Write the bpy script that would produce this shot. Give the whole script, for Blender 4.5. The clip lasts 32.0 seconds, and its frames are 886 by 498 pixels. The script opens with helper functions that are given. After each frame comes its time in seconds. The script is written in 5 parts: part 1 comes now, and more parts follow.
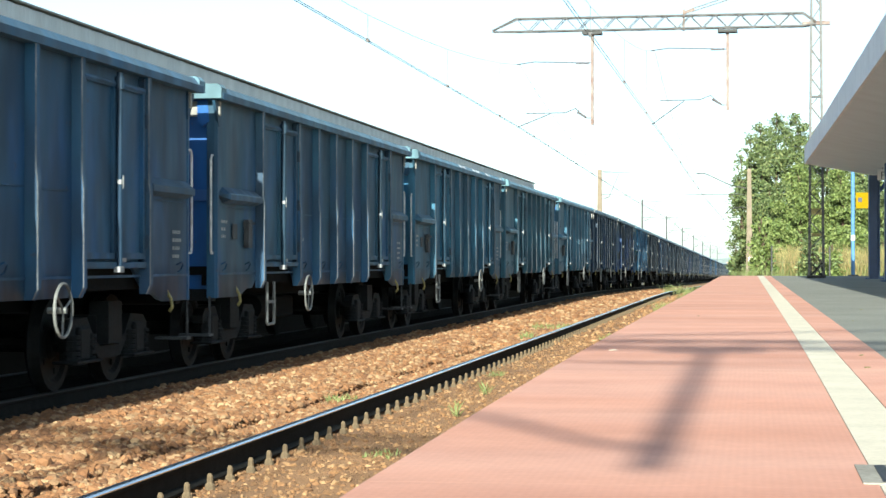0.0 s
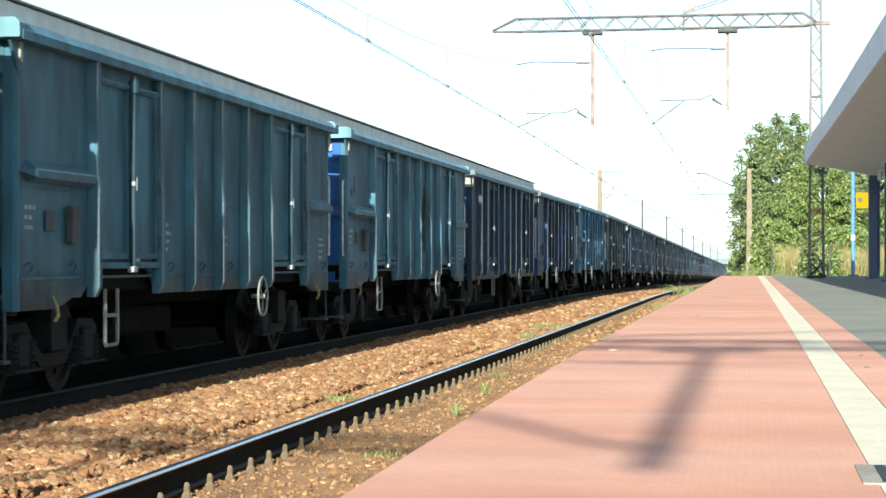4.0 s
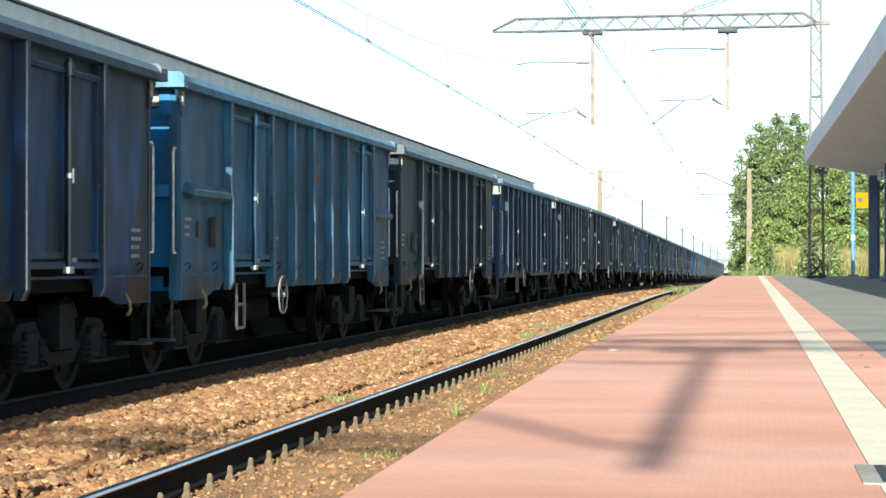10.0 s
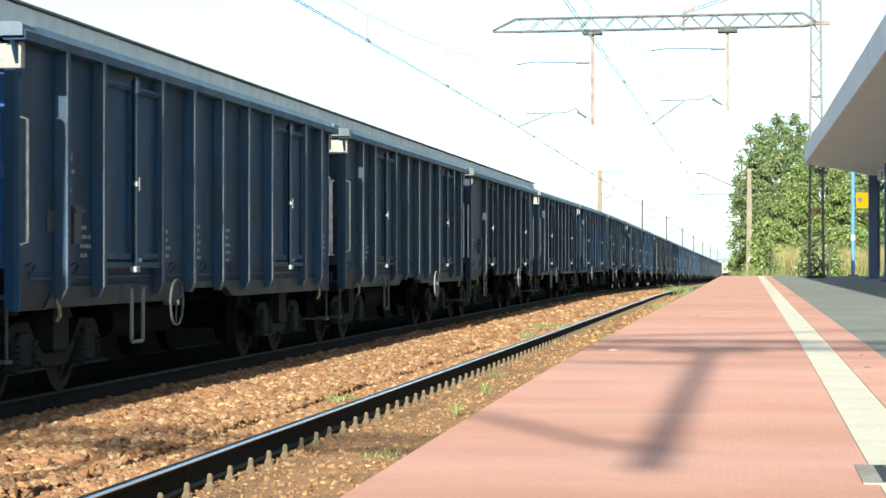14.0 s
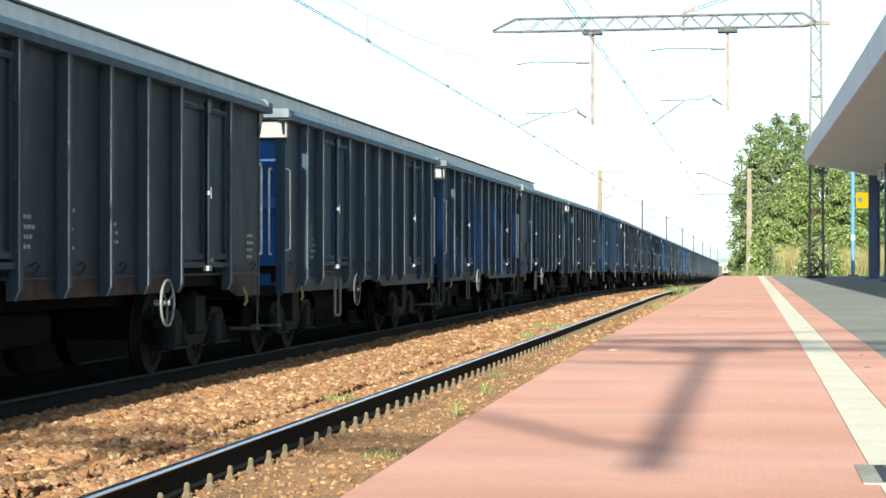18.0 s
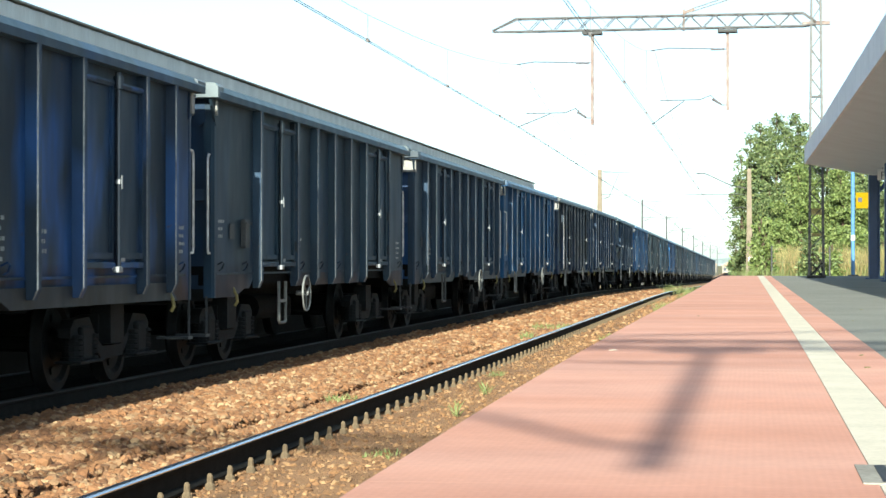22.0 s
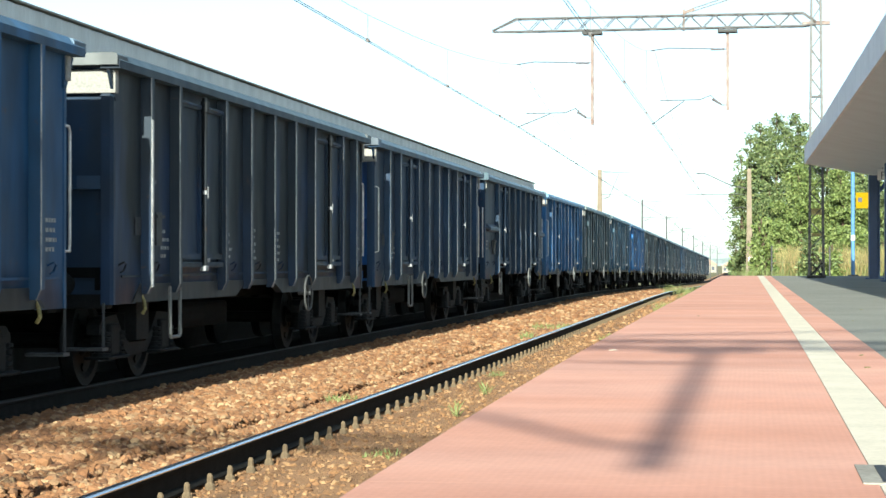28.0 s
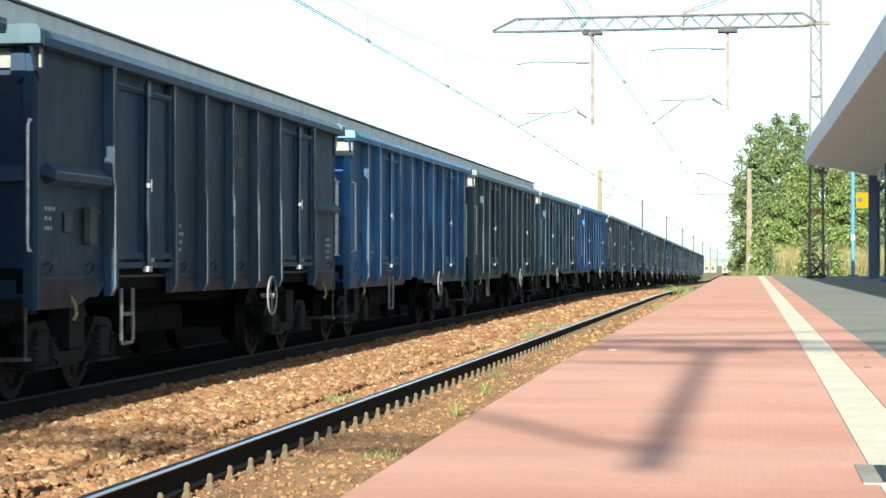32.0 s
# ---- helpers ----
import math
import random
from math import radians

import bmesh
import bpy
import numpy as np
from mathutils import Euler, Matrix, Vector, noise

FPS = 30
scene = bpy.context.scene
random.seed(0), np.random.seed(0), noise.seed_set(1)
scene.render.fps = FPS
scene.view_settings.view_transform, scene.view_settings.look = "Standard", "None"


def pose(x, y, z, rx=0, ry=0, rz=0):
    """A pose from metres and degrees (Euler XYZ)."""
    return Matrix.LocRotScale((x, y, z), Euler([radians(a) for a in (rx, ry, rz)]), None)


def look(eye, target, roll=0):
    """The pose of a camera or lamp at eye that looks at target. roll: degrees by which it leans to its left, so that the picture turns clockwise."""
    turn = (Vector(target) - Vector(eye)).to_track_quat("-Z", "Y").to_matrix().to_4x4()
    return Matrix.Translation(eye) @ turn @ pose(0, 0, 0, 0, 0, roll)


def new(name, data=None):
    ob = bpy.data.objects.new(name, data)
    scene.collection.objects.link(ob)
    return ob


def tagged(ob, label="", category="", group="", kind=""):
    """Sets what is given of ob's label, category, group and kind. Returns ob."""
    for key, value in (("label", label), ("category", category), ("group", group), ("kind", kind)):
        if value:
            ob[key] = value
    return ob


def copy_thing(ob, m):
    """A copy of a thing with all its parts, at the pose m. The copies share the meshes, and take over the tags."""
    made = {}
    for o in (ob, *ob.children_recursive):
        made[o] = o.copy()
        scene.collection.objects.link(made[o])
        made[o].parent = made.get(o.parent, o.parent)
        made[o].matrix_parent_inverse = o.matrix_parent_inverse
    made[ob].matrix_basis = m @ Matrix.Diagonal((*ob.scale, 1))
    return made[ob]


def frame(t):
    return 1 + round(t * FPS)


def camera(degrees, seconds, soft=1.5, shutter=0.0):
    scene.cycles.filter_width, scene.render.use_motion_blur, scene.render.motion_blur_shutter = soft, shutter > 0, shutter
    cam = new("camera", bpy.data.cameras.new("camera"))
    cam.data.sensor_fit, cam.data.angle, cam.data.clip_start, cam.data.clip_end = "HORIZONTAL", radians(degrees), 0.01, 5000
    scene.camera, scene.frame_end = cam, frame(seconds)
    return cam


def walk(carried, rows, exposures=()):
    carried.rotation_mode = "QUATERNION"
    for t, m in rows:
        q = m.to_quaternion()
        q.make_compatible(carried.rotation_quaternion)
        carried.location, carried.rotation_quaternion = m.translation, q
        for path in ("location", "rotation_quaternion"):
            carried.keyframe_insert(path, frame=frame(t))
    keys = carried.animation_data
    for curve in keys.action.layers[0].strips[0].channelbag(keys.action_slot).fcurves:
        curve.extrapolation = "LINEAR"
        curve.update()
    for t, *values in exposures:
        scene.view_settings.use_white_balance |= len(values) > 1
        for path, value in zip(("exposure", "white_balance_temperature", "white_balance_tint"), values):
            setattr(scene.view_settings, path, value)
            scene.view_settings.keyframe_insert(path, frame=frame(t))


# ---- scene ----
# ---- camera: a tripod low on the platform, standing still ----
cam = camera(24.0, 32.0, soft=1.5, shutter=0.12)
CAM = pose(0, 0, 1.264, 90.323, 0, 8.483)
walk(cam, [(0, CAM), (32, CAM)], [(0, 1.27, 5950, -5), (32, 1.27, 5950, -5)])

# ---- light: low sun behind the camera, almost along the track ----
SUN_EL, SUN_AZ = 20.0, -0.4         # degrees; rays run along +y and drift a little to -x
world = bpy.data.worlds.new("world")
scene.world = world
world.use_nodes = True
wn = world.node_tree.nodes
sky = wn.new("ShaderNodeTexSky")
sky.sky_type, sky.sun_disc = "NISHITA", False
sky.sun_elevation, sky.sun_rotation = radians(SUN_EL), radians(180 + SUN_AZ)
sky.altitude, sky.air_density, sky.dust_density, sky.ozone_density = 100, 0.75, 0.8, 1.2
wn["Background"].inputs["Strength"].default_value = 0.095
haze = wn.new("ShaderNodeHueSaturation")          # a pale, hazy summer sky
haze.inputs["Saturation"].default_value = 0.72
world.node_tree.links.new(sky.outputs[0], haze.inputs["Color"])
world.node_tree.links.new(haze.outputs[0], wn["Background"].inputs["Color"])
sun = new("sun", bpy.data.lights.new("sun", "SUN"))
sun.data.energy, sun.data.angle, sun.data.color = 5.0, radians(0.52), (1.0, 0.90, 0.78)
d = Vector((math.sin(radians(SUN_AZ)) * math.cos(radians(SUN_EL)), math.cos(radians(SUN_AZ)) * math.cos(radians(SUN_EL)), -math.sin(radians(SUN_EL))))
sun.matrix_world = look((-5, -60, 40), Vector((-5, -60, 40)) + d)


# ---- materials ----
def mat(name, color, rough=0.7, metal=0.0, vary=0.35, scale=6.0, fine=60.0, bump=0.15, second=None, spot=0.5, stretch=(1, 1, 1), bumpdist=0.01, rand=0.0, spec=0.5):
    m = bpy.data.materials.new(name)
    m.use_nodes = True
    nt = m.node_tree
    n, link = nt.nodes, nt.links.new
    b = n["Principled BSDF"]
    b.inputs["Roughness"].default_value, b.inputs["Metallic"].default_value = rough, metal
    b.inputs["Specular IOR Level"].default_value = spec
    tc = n.new("ShaderNodeTexCoord")
    mp = n.new("ShaderNodeMapping")
    mp.inputs["Scale"].default_value = stretch
    link(tc.outputs["Object"], mp.inputs["Vector"])
    big = n.new("ShaderNodeTexNoise")
    big.inputs["Scale"].default_value, big.inputs["Detail"].default_value = scale, 6
    small = n.new("ShaderNodeTexNoise")
    small.inputs["Scale"].default_value, small.inputs["Detail"].default_value = fine, 4
    for k in (big, small):
        link(mp.outputs[0], k.inputs["Vector"])
    r = n.new("ShaderNodeValToRGB")
    c2 = second or tuple(c * (1 - vary) for c in color)
    r.color_ramp.elements[0].position, r.color_ramp.elements[0].color = spot - 0.18, (*c2, 1)
    r.color_ramp.elements[1].position, r.color_ramp.elements[1].color = spot + 0.18, (*color, 1)
    link(big.outputs[0], r.inputs[0])
    mul = n.new("ShaderNodeMix")
    mul.data_type, mul.blend_type = "RGBA", "MULTIPLY"
    mul.inputs["Factor"].default_value = 1
    r2 = n.new("ShaderNodeMapRange")
    r2.inputs["From Min"].default_value, r2.inputs["From Max"].default_value = 0.3, 0.7
    r2.inputs["To Min"].default_value, r2.inputs["To Max"].default_value = 1 - vary * 0.8, 1 + vary * 0.3
    link(small.outputs[0], r2.inputs[0])
    link(r.outputs[0], mul.inputs[6])
    link(r2.outputs[0], mul.inputs[7])
    out = mul.outputs[2]
    if rand:
        oi = n.new("ShaderNodeObjectInfo")
        hs = n.new("ShaderNodeHueSaturation")
        mr = n.new("ShaderNodeMapRange")
        mr.inputs["To Min"].default_value, mr.inputs["To Max"].default_value = 1 - rand, 1 + rand
        link(oi.outputs["Random"], mr.inputs[0])
        link(mr.outputs[0], hs.inputs["Value"])
        link(out, hs.inputs["Color"])
        out = hs.outputs[0]
    link(out, b.inputs["Base Color"])
    bp = n.new("ShaderNodeBump")
    bp.inputs["Strength"].default_value, bp.inputs["Distance"].default_value = bump, bumpdist
    link(small.outputs[0], bp.inputs["Height"])
    link(bp.outputs[0], b.inputs["Normal"])
    return m


def stone_mat(name, colors, rough=0.9, bump=0.3):
    """Colour per loose piece."""
    m = mat(name, colors[0], rough, bump=bump, fine=90)
    nt = m.node_tree
    g = nt.nodes.new("ShaderNodeNewGeometry")
    r = nt.nodes.new("ShaderNodeValToRGB")
    r.color_ramp.interpolation = "LINEAR"
    while len(r.color_ramp.elements) < len(colors):
        r.color_ramp.elements.new(0.5)
    for i, (e, c) in enumerate(zip(r.color_ramp.elements, colors)):
        e.position, e.color = i / (len(colors) - 1), (*c, 1)
    nt.links.new(g.outputs["Random Per Island"], r.inputs[0])
    mul = [k for k in nt.nodes if k.bl_idname == "ShaderNodeMix"][0]
    nt.links.new(r.outputs[0], mul.inputs[6])
    return m


def wagon_paint(name, shine=0.5, dirt=0.5):
    """Weathered paint: the wagon's colour from its objects, fresher blue patches by alpha, soot streaks and rust."""
    m = bpy.data.materials.new(name)
    m.use_nodes = True
    nt = m.node_tree
    n, link = nt.nodes, nt.links.new
    b = n["Principled BSDF"]
    oi = n.new("ShaderNodeObjectInfo")
    tc = n.new("ShaderNodeTexCoord")
    off = n.new("ShaderNodeVectorMath")
    off.operation = "MULTIPLY_ADD"
    comb = n.new("ShaderNodeCombineXYZ")
    sc = n.new("ShaderNodeMath")
    sc.operation, sc.inputs[1].default_value = "MULTIPLY", 37.0
    link(oi.outputs["Random"], sc.inputs[0])
    link(sc.outputs[0], comb.inputs[1])
    link(tc.outputs["Object"], off.inputs[0])
    off.inputs[1].default_value = (1, 1, 1)
    link(comb.outputs[0], off.inputs[2])
    streak = n.new("ShaderNodeMapping")
    streak.inputs["Scale"].default_value = (2, 2.4, 0.75)
    link(off.outputs[0], streak.inputs["Vector"])

    def noise_of(vec, scale, detail=3):
        k = n.new("ShaderNodeTexNoise")
        k.inputs["Scale"].default_value, k.inputs["Detail"].default_value = scale, detail
        link(vec, k.inputs["Vector"])
        return k.outputs[0]

    def ramp(src, lo, hi, a=0.0, z=1.0):
        k = n.new("ShaderNodeMapRange")
        k.inputs["From Min"].default_value, k.inputs["From Max"].default_value = lo, hi
        k.inputs["To Min"].default_value, k.inputs["To Max"].default_value = a, z
        link(src, k.inputs[0])
        return k.outputs[0]

    def mixc(fac, a, z):
        k = n.new("ShaderNodeMix")
        k.data_type = "RGBA"
        link(fac, k.inputs["Factor"])
        for s, v in ((6, a), (7, z)):
            if isinstance(v, tuple):
                k.inputs[s].default_value = (*v, 1)
            else:
                link(v, k.inputs[s])
        return k.outputs[2]

    fresh = n.new("ShaderNodeMath")
    fresh.operation = "MULTIPLY"
    xyz = n.new("ShaderNodeSeparateXYZ")
    link(tc.outputs["Object"], xyz.inputs[0])
    low = n.new("ShaderNodeMath")
    low.operation = "MULTIPLY"
    panel = n.new("ShaderNodeMapping")
    panel.inputs["Scale"].default_value = (0.5, 1.15, 0.45)
    link(off.outputs[0], panel.inputs["Vector"])
    link(ramp(noise_of(panel.outputs[0], 1.0, 3), 0.47, 0.56), low.inputs[0])
    link(ramp(xyz.outputs["Z"], 2.75, 2.3, 0.25, 1.0), low.inputs[1])
    link(low.outputs[0], fresh.inputs[0])
    link(oi.outputs["Alpha"], fresh.inputs[1])
    col = mixc(fresh.outputs[0], oi.outputs["Color"], (0.02, 0.085, 0.28))
    col = mixc(ramp(noise_of(panel.outputs[0], 1.9, 2), 0.46, 0.6, 0.0, 0.4), col, (0.013, 0.021, 0.035))
    col = mixc(ramp(noise_of(streak.outputs[0], 1.0, 6), 0.4, 0.68, 0.0, dirt + 0.06), col, (0.0135, 0.021, 0.028))
    col = mixc(ramp(noise_of(off.outputs[0], 2.2), 0.5, 0.8, 0.0, 0.10), col, (0.05, 0.06, 0.065))
    col = mixc(ramp(noise_of(off.outputs[0], 9.0), 0.68, 0.76, 0.0, 0.45), col, (0.07, 0.04, 0.025))
    link(col, b.inputs["Base Color"])
    link(ramp(noise_of(streak.outputs[0], 1.6, 4), 0.3, 0.7, shine + 0.05, shine + 0.2), b.inputs["Roughness"])
    b.inputs["Specular IOR Level"].default_value = 0.3
    b.inputs["Sheen Weight"].default_value, b.inputs["Sheen Roughness"].default_value = 0.15, 0.25      # sheen added to brighten sides seen at grazing angles, as haze would
    b.inputs["Sheen Tint"].default_value = (0.5, 0.75, 1.0, 1)
    bp = n.new("ShaderNodeBump")
    bp.inputs["Strength"].default_value, bp.inputs["Distance"].default_value = 0.06, 0.02
    link(noise_of(off.outputs[0], 1.8, 2), bp.inputs["Height"])
    link(bp.outputs[0], b.inputs["Normal"])
    return m


M = {}
M["paint"] = wagon_paint("weathered_wagon_paint")
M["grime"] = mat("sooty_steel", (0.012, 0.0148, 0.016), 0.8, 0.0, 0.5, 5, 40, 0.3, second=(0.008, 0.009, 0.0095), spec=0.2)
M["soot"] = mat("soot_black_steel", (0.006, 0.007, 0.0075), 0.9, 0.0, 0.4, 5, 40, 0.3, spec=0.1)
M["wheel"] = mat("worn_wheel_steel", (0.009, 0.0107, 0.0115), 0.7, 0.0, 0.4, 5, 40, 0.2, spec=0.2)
# pale colour that carries the sunlight on the wagon ends' tops
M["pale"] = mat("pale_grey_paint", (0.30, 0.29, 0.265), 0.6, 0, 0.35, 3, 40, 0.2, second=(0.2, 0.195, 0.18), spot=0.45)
M["ladder"] = mat("grey_ladder_paint", (0.2, 0.205, 0.2), 0.7, 0, 0.3)
M["hand_wheel"] = mat("pale_wheel_paint", (0.24, 0.245, 0.235), 0.6, 0, 0.3)
M["dull_wheel"] = mat("dull_wheel_paint", (0.085, 0.088, 0.088), 0.7, 0, 0.3)
M["handle"] = mat("worn_steel_handle", (0.34, 0.35, 0.36), 0.6, 0.1, 0.3)
# worn stake edge, with its bright glint put into the pale colour
M["worn_lit_edge"] = mat("paint_worn_stake_edge", (0.26, 0.27, 0.28), 0.6, 0, 0.5, 3, 40, 0.2, second=(0.09, 0.105, 0.12))
M["fitting"] = mat("dark_fitting_paint", (0.05, 0.056, 0.062), 0.65, 0, 0.4, 8, 50, 0.2)
M["grab"] = mat("pale_handrail_paint", (0.78, 0.78, 0.76), 0.7, 0, 0.4, 8, 50, 0.2)
M["faded_mark"] = mat("faded_grey_lettering", (0.16, 0.175, 0.18), 0.8, 0, 0.5, 9, 60, 0.1)
M["faded_orange"] = mat("faded_orange_lettering", (0.22, 0.13, 0.08), 0.8, 0, 0.5, 9, 60, 0.1)
M["yellow_hook"] = mat("yellow_hook_paint", (0.42, 0.36, 0.13), 0.6, 0, 0.5, 8, 50, 0.2)
M["marking"] = mat("faded_white_marking", (0.42, 0.44, 0.44), 0.7, 0, 0.4, 14, 80, 0.1)
M["gutter"] = mat("weathered_dark_gutter", (0.32, 0.33, 0.33), 0.7, 0, 0.3)
M["rust_plate"] = mat("worn_brass_plate", (0.42, 0.33, 0.2), 0.6, 0.2, 0.4, 8, 50, 0.3)
M["scar"] = mat("scraped_bare_metal", (0.10, 0.06, 0.035), 0.8, 0.1, 0.5, 7, 30, 0.3, second=(0.014, 0.012, 0.011), spot=0.56, spec=0.2)
M["red"] = mat("red_lamp_paint", (0.45, 0.06, 0.03), 0.5)
M["scribble"] = mat("pale_blue_spray_paint", (0.16, 0.34, 0.42), 0.8, 0, 0.5, 7, 60, 0.1)
M["dark_bed"] = mat("oil_blackened_ballast", (0.012, 0.011, 0.010), 0.95, 0, 0.4, 6, 40, 0.8, spec=0.1)
M["rail_top"] = mat("polished_rail_steel", (0.72, 0.74, 0.78), 0.2, 1.0, 0.15, 3, 80, 0.03, stretch=(1, 0.1, 1))
# far track's rail heads: the train's shade is put into this near-black
M["rail_shaded"] = mat("dull_rail_steel", (0.03, 0.03, 0.03), 0.6, 0.2, 0.2, 3, 80, 0.03)
M["rail"] = mat("dark_rail_steel", (0.019, 0.018, 0.0155), 0.8, 0.0, 0.4, 8, 60, 0.3, spec=0.1)
M["clip"] = mat("dusty_fastening", (0.20, 0.145, 0.085), 0.9, 0, 0.4, 20, 90, 0.4)
M["sleeper"] = mat("dusty_concrete_sleeper", (0.3, 0.23, 0.16), 0.95, 0, 0.4, 5, 50, 0.4)
M["ballast_bed"] = mat("packed_ballast", (0.42, 0.225, 0.10), 1.0, 0, 0.4, 1.6, 60, 1.0, second=(0.31, 0.165, 0.075), bumpdist=0.02)
M["stone"] = stone_mat("ballast_stone", [(0.12, 0.055, 0.026), (0.24, 0.115, 0.05), (0.33, 0.165, 0.073), (0.18, 0.095, 0.05), (0.44, 0.29, 0.155), (0.20, 0.092, 0.04), (0.28, 0.135, 0.056)])
M["gravel"] = stone_mat("trackside_gravel", [(0.12, 0.062, 0.03), (0.26, 0.135, 0.058), (0.16, 0.085, 0.04), (0.31, 0.165, 0.07), (0.42, 0.26, 0.13), (0.2, 0.11, 0.05)])
M["red_slab"] = mat("red_platform_slab", (0.62, 0.318, 0.232), 0.85, 0, 0.1, 1.4, 70, 0.2, second=(0.54, 0.265, 0.19), stretch=(0.5, 1.1, 1), rand=0.06)


def ribbed(m):
    """Fine ribs along the platform and pale worn bands across it."""
    nt = m.node_tree
    n, link = nt.nodes, nt.links.new
    b = n["Principled BSDF"]
    tc = n.new("ShaderNodeTexCoord")
    wave = n.new("ShaderNodeTexWave")
    wave.wave_type, wave.bands_direction = "BANDS", "X"
    wave.inputs["Scale"].default_value, wave.inputs["Distortion"].default_value, wave.inputs["Detail"].default_value = 14.0, 1.2, 3
    link(tc.outputs["Object"], wave.inputs["Vector"])
    mp = n.new("ShaderNodeMapping")
    mp.inputs["Scale"].default_value = (0.3, 1.1, 1)
    link(tc.outputs["Object"], mp.inputs["Vector"])
    band = n.new("ShaderNodeTexNoise")
    band.inputs["Scale"].default_value, band.inputs["Detail"].default_value = 1.0, 5
    link(mp.outputs[0], band.inputs["Vector"])
    blot = n.new("ShaderNodeTexNoise")
    blot.inputs["Scale"].default_value, blot.inputs["Detail"].default_value = 3.5, 8
    link(tc.outputs["Object"], blot.inputs["Vector"])

    def tone(src, lo, hi, a, z):
        k = n.new("ShaderNodeMapRange")
        for key, val in (("From Min", lo), ("From Max", hi), ("To Min", a), ("To Max", z)):
            k.inputs[key].default_value = val
        link(src, k.inputs[0])
        return k.outputs[0]

    def mul(p, q):
        k = n.new("ShaderNodeMath")
        k.operation = "MULTIPLY"
        link(p, k.inputs[0])
        link(q, k.inputs[1])
        return k.outputs[0]
    value = mul(mul(tone(band.outputs[0], 0.35, 0.65, 0.985, 1.06), tone(blot.outputs[0], 0.3, 0.7, 0.96, 1.04)), tone(wave.outputs[0], 0.0, 1.0, 0.985, 1.015))
    hs = n.new("ShaderNodeHueSaturation")
    link(b.inputs["Base Color"].links[0].from_socket, hs.inputs["Color"])
    link(value, hs.inputs["Value"])
    link(tone(band.outputs[0], 0.35, 0.65, 1.06, 0.96), hs.inputs["Saturation"])
    link(hs.outputs[0], b.inputs["Base Color"])
    return m


ribbed(M["red_slab"])
M["white_slab"] = mat("cream_platform_line", (0.72, 0.635, 0.50), 0.85, 0, 0.16, 3, 60, 0.2, second=(0.62, 0.55, 0.43), rand=0.04)
M["asphalt"] = mat("grey_platform_asphalt", (0.245, 0.24, 0.205), 0.95, 0, 0.22, 0.8, 120, 0.4)
M["concrete"] = mat("platform_concrete", (0.36, 0.33, 0.28), 0.95, 0, 0.35, 2.5, 50, 0.4)
M["pole"] = mat("weathered_concrete_pole", (0.24, 0.195, 0.14), 0.9, 0, 0.25, 3, 40, 0.3)
M["steel"] = mat("galvanised_lattice_steel", (0.075, 0.072, 0.072), 0.6, 0.1, 0.3, 5, 50, 0.2)
M["mast"] = mat("grey_mast_steel", (0.12, 0.117, 0.112), 0.6, 0.0, 0.3, 5, 50, 0.2)
M["pink"] = mat("faded_red_oxide_steel", (0.17, 0.105, 0.085), 0.7, 0.1, 0.4, 4, 30, 0.2, second=(0.26, 0.23, 0.21))
M["insulator"] = mat("brown_insulator", (0.12, 0.10, 0.10), 0.35, 0, 0.3)
M["wire"] = mat("weathered_copper_wire", (0.09, 0.09, 0.095), 0.7, 0.0, 0.2)
M["far_steel"] = mat("pale_far_steel", (0.055, 0.055, 0.056), 0.7, 0.0, 0.2)
M["hazard"] = mat("black_base_paint", (0.02, 0.02, 0.02), 0.6)
M["blue_post"] = mat("navy_post_paint", (0.03, 0.075, 0.19), 0.5, 0, 0.2, 4)
M["light_blue"] = mat("light_blue_post_paint", (0.10, 0.24, 0.45), 0.5, 0, 0.2, 4)
M["yellow"] = mat("yellow_sign_paint", (0.30, 0.19, 0.004), 0.9, 0, 0.1, 4, spec=0.05)
M["fascia"] = mat("grey_canopy_fascia", (0.84, 0.86, 0.87), 0.6, 0.0, 0.12, 1.5, 30, 0.1)
M["soffit"] = mat("pale_canopy_soffit", (0.74, 0.84, 0.88), 0.8, 0, 0.08, 1.0, 30, 0.15)
M["sign_white"] = mat("white_sign_board", (0.75, 0.76, 0.76), 0.5, 0, 0.1)
M["dark"] = mat("dark_lettering", (0.02, 0.03, 0.06), 0.5)
M["shed"] = mat("corrugated_grey_sheet", (0.70, 0.72, 0.71), 0.6, 0.0, 0.14, 0.6, 20, 0.15, stretch=(1, 2, 0.3))
M["ground"] = mat("dry_field_ground", (0.25, 0.2, 0.09), 1.0, 0, 0.4, 0.15, 8, 0.6, second=(0.12, 0.13, 0.05), bumpdist=0.1)
M["bark"] = mat("tree_bark", (0.12, 0.085, 0.055), 0.95, 0, 0.4, 6, 40, 0.6)
M["leaf"] = stone_mat("green_foliage", [(0.055, 0.085, 0.032), (0.11, 0.155, 0.052), (0.18, 0.22, 0.075), (0.075, 0.115, 0.042), (0.26, 0.285, 0.11)], 0.6, 0.0)
M["leaf2"] = stone_mat("bright_foliage", [(0.08, 0.12, 0.03), (0.15, 0.205, 0.05), (0.22, 0.26, 0.08), (0.09, 0.13, 0.032)], 0.6, 0.0)
M["straw"] = stone_mat("dry_grass", [(0.30, 0.23, 0.095), (0.42, 0.33, 0.14), (0.26, 0.21, 0.085), (0.15, 0.16, 0.05), (0.36, 0.25, 0.11)], 0.8, 0.0)
M["weed"] = stone_mat("green_weed", [(0.13, 0.165, 0.045), (0.19, 0.225, 0.075), (0.27, 0.28, 0.12)], 0.7, 0.0)
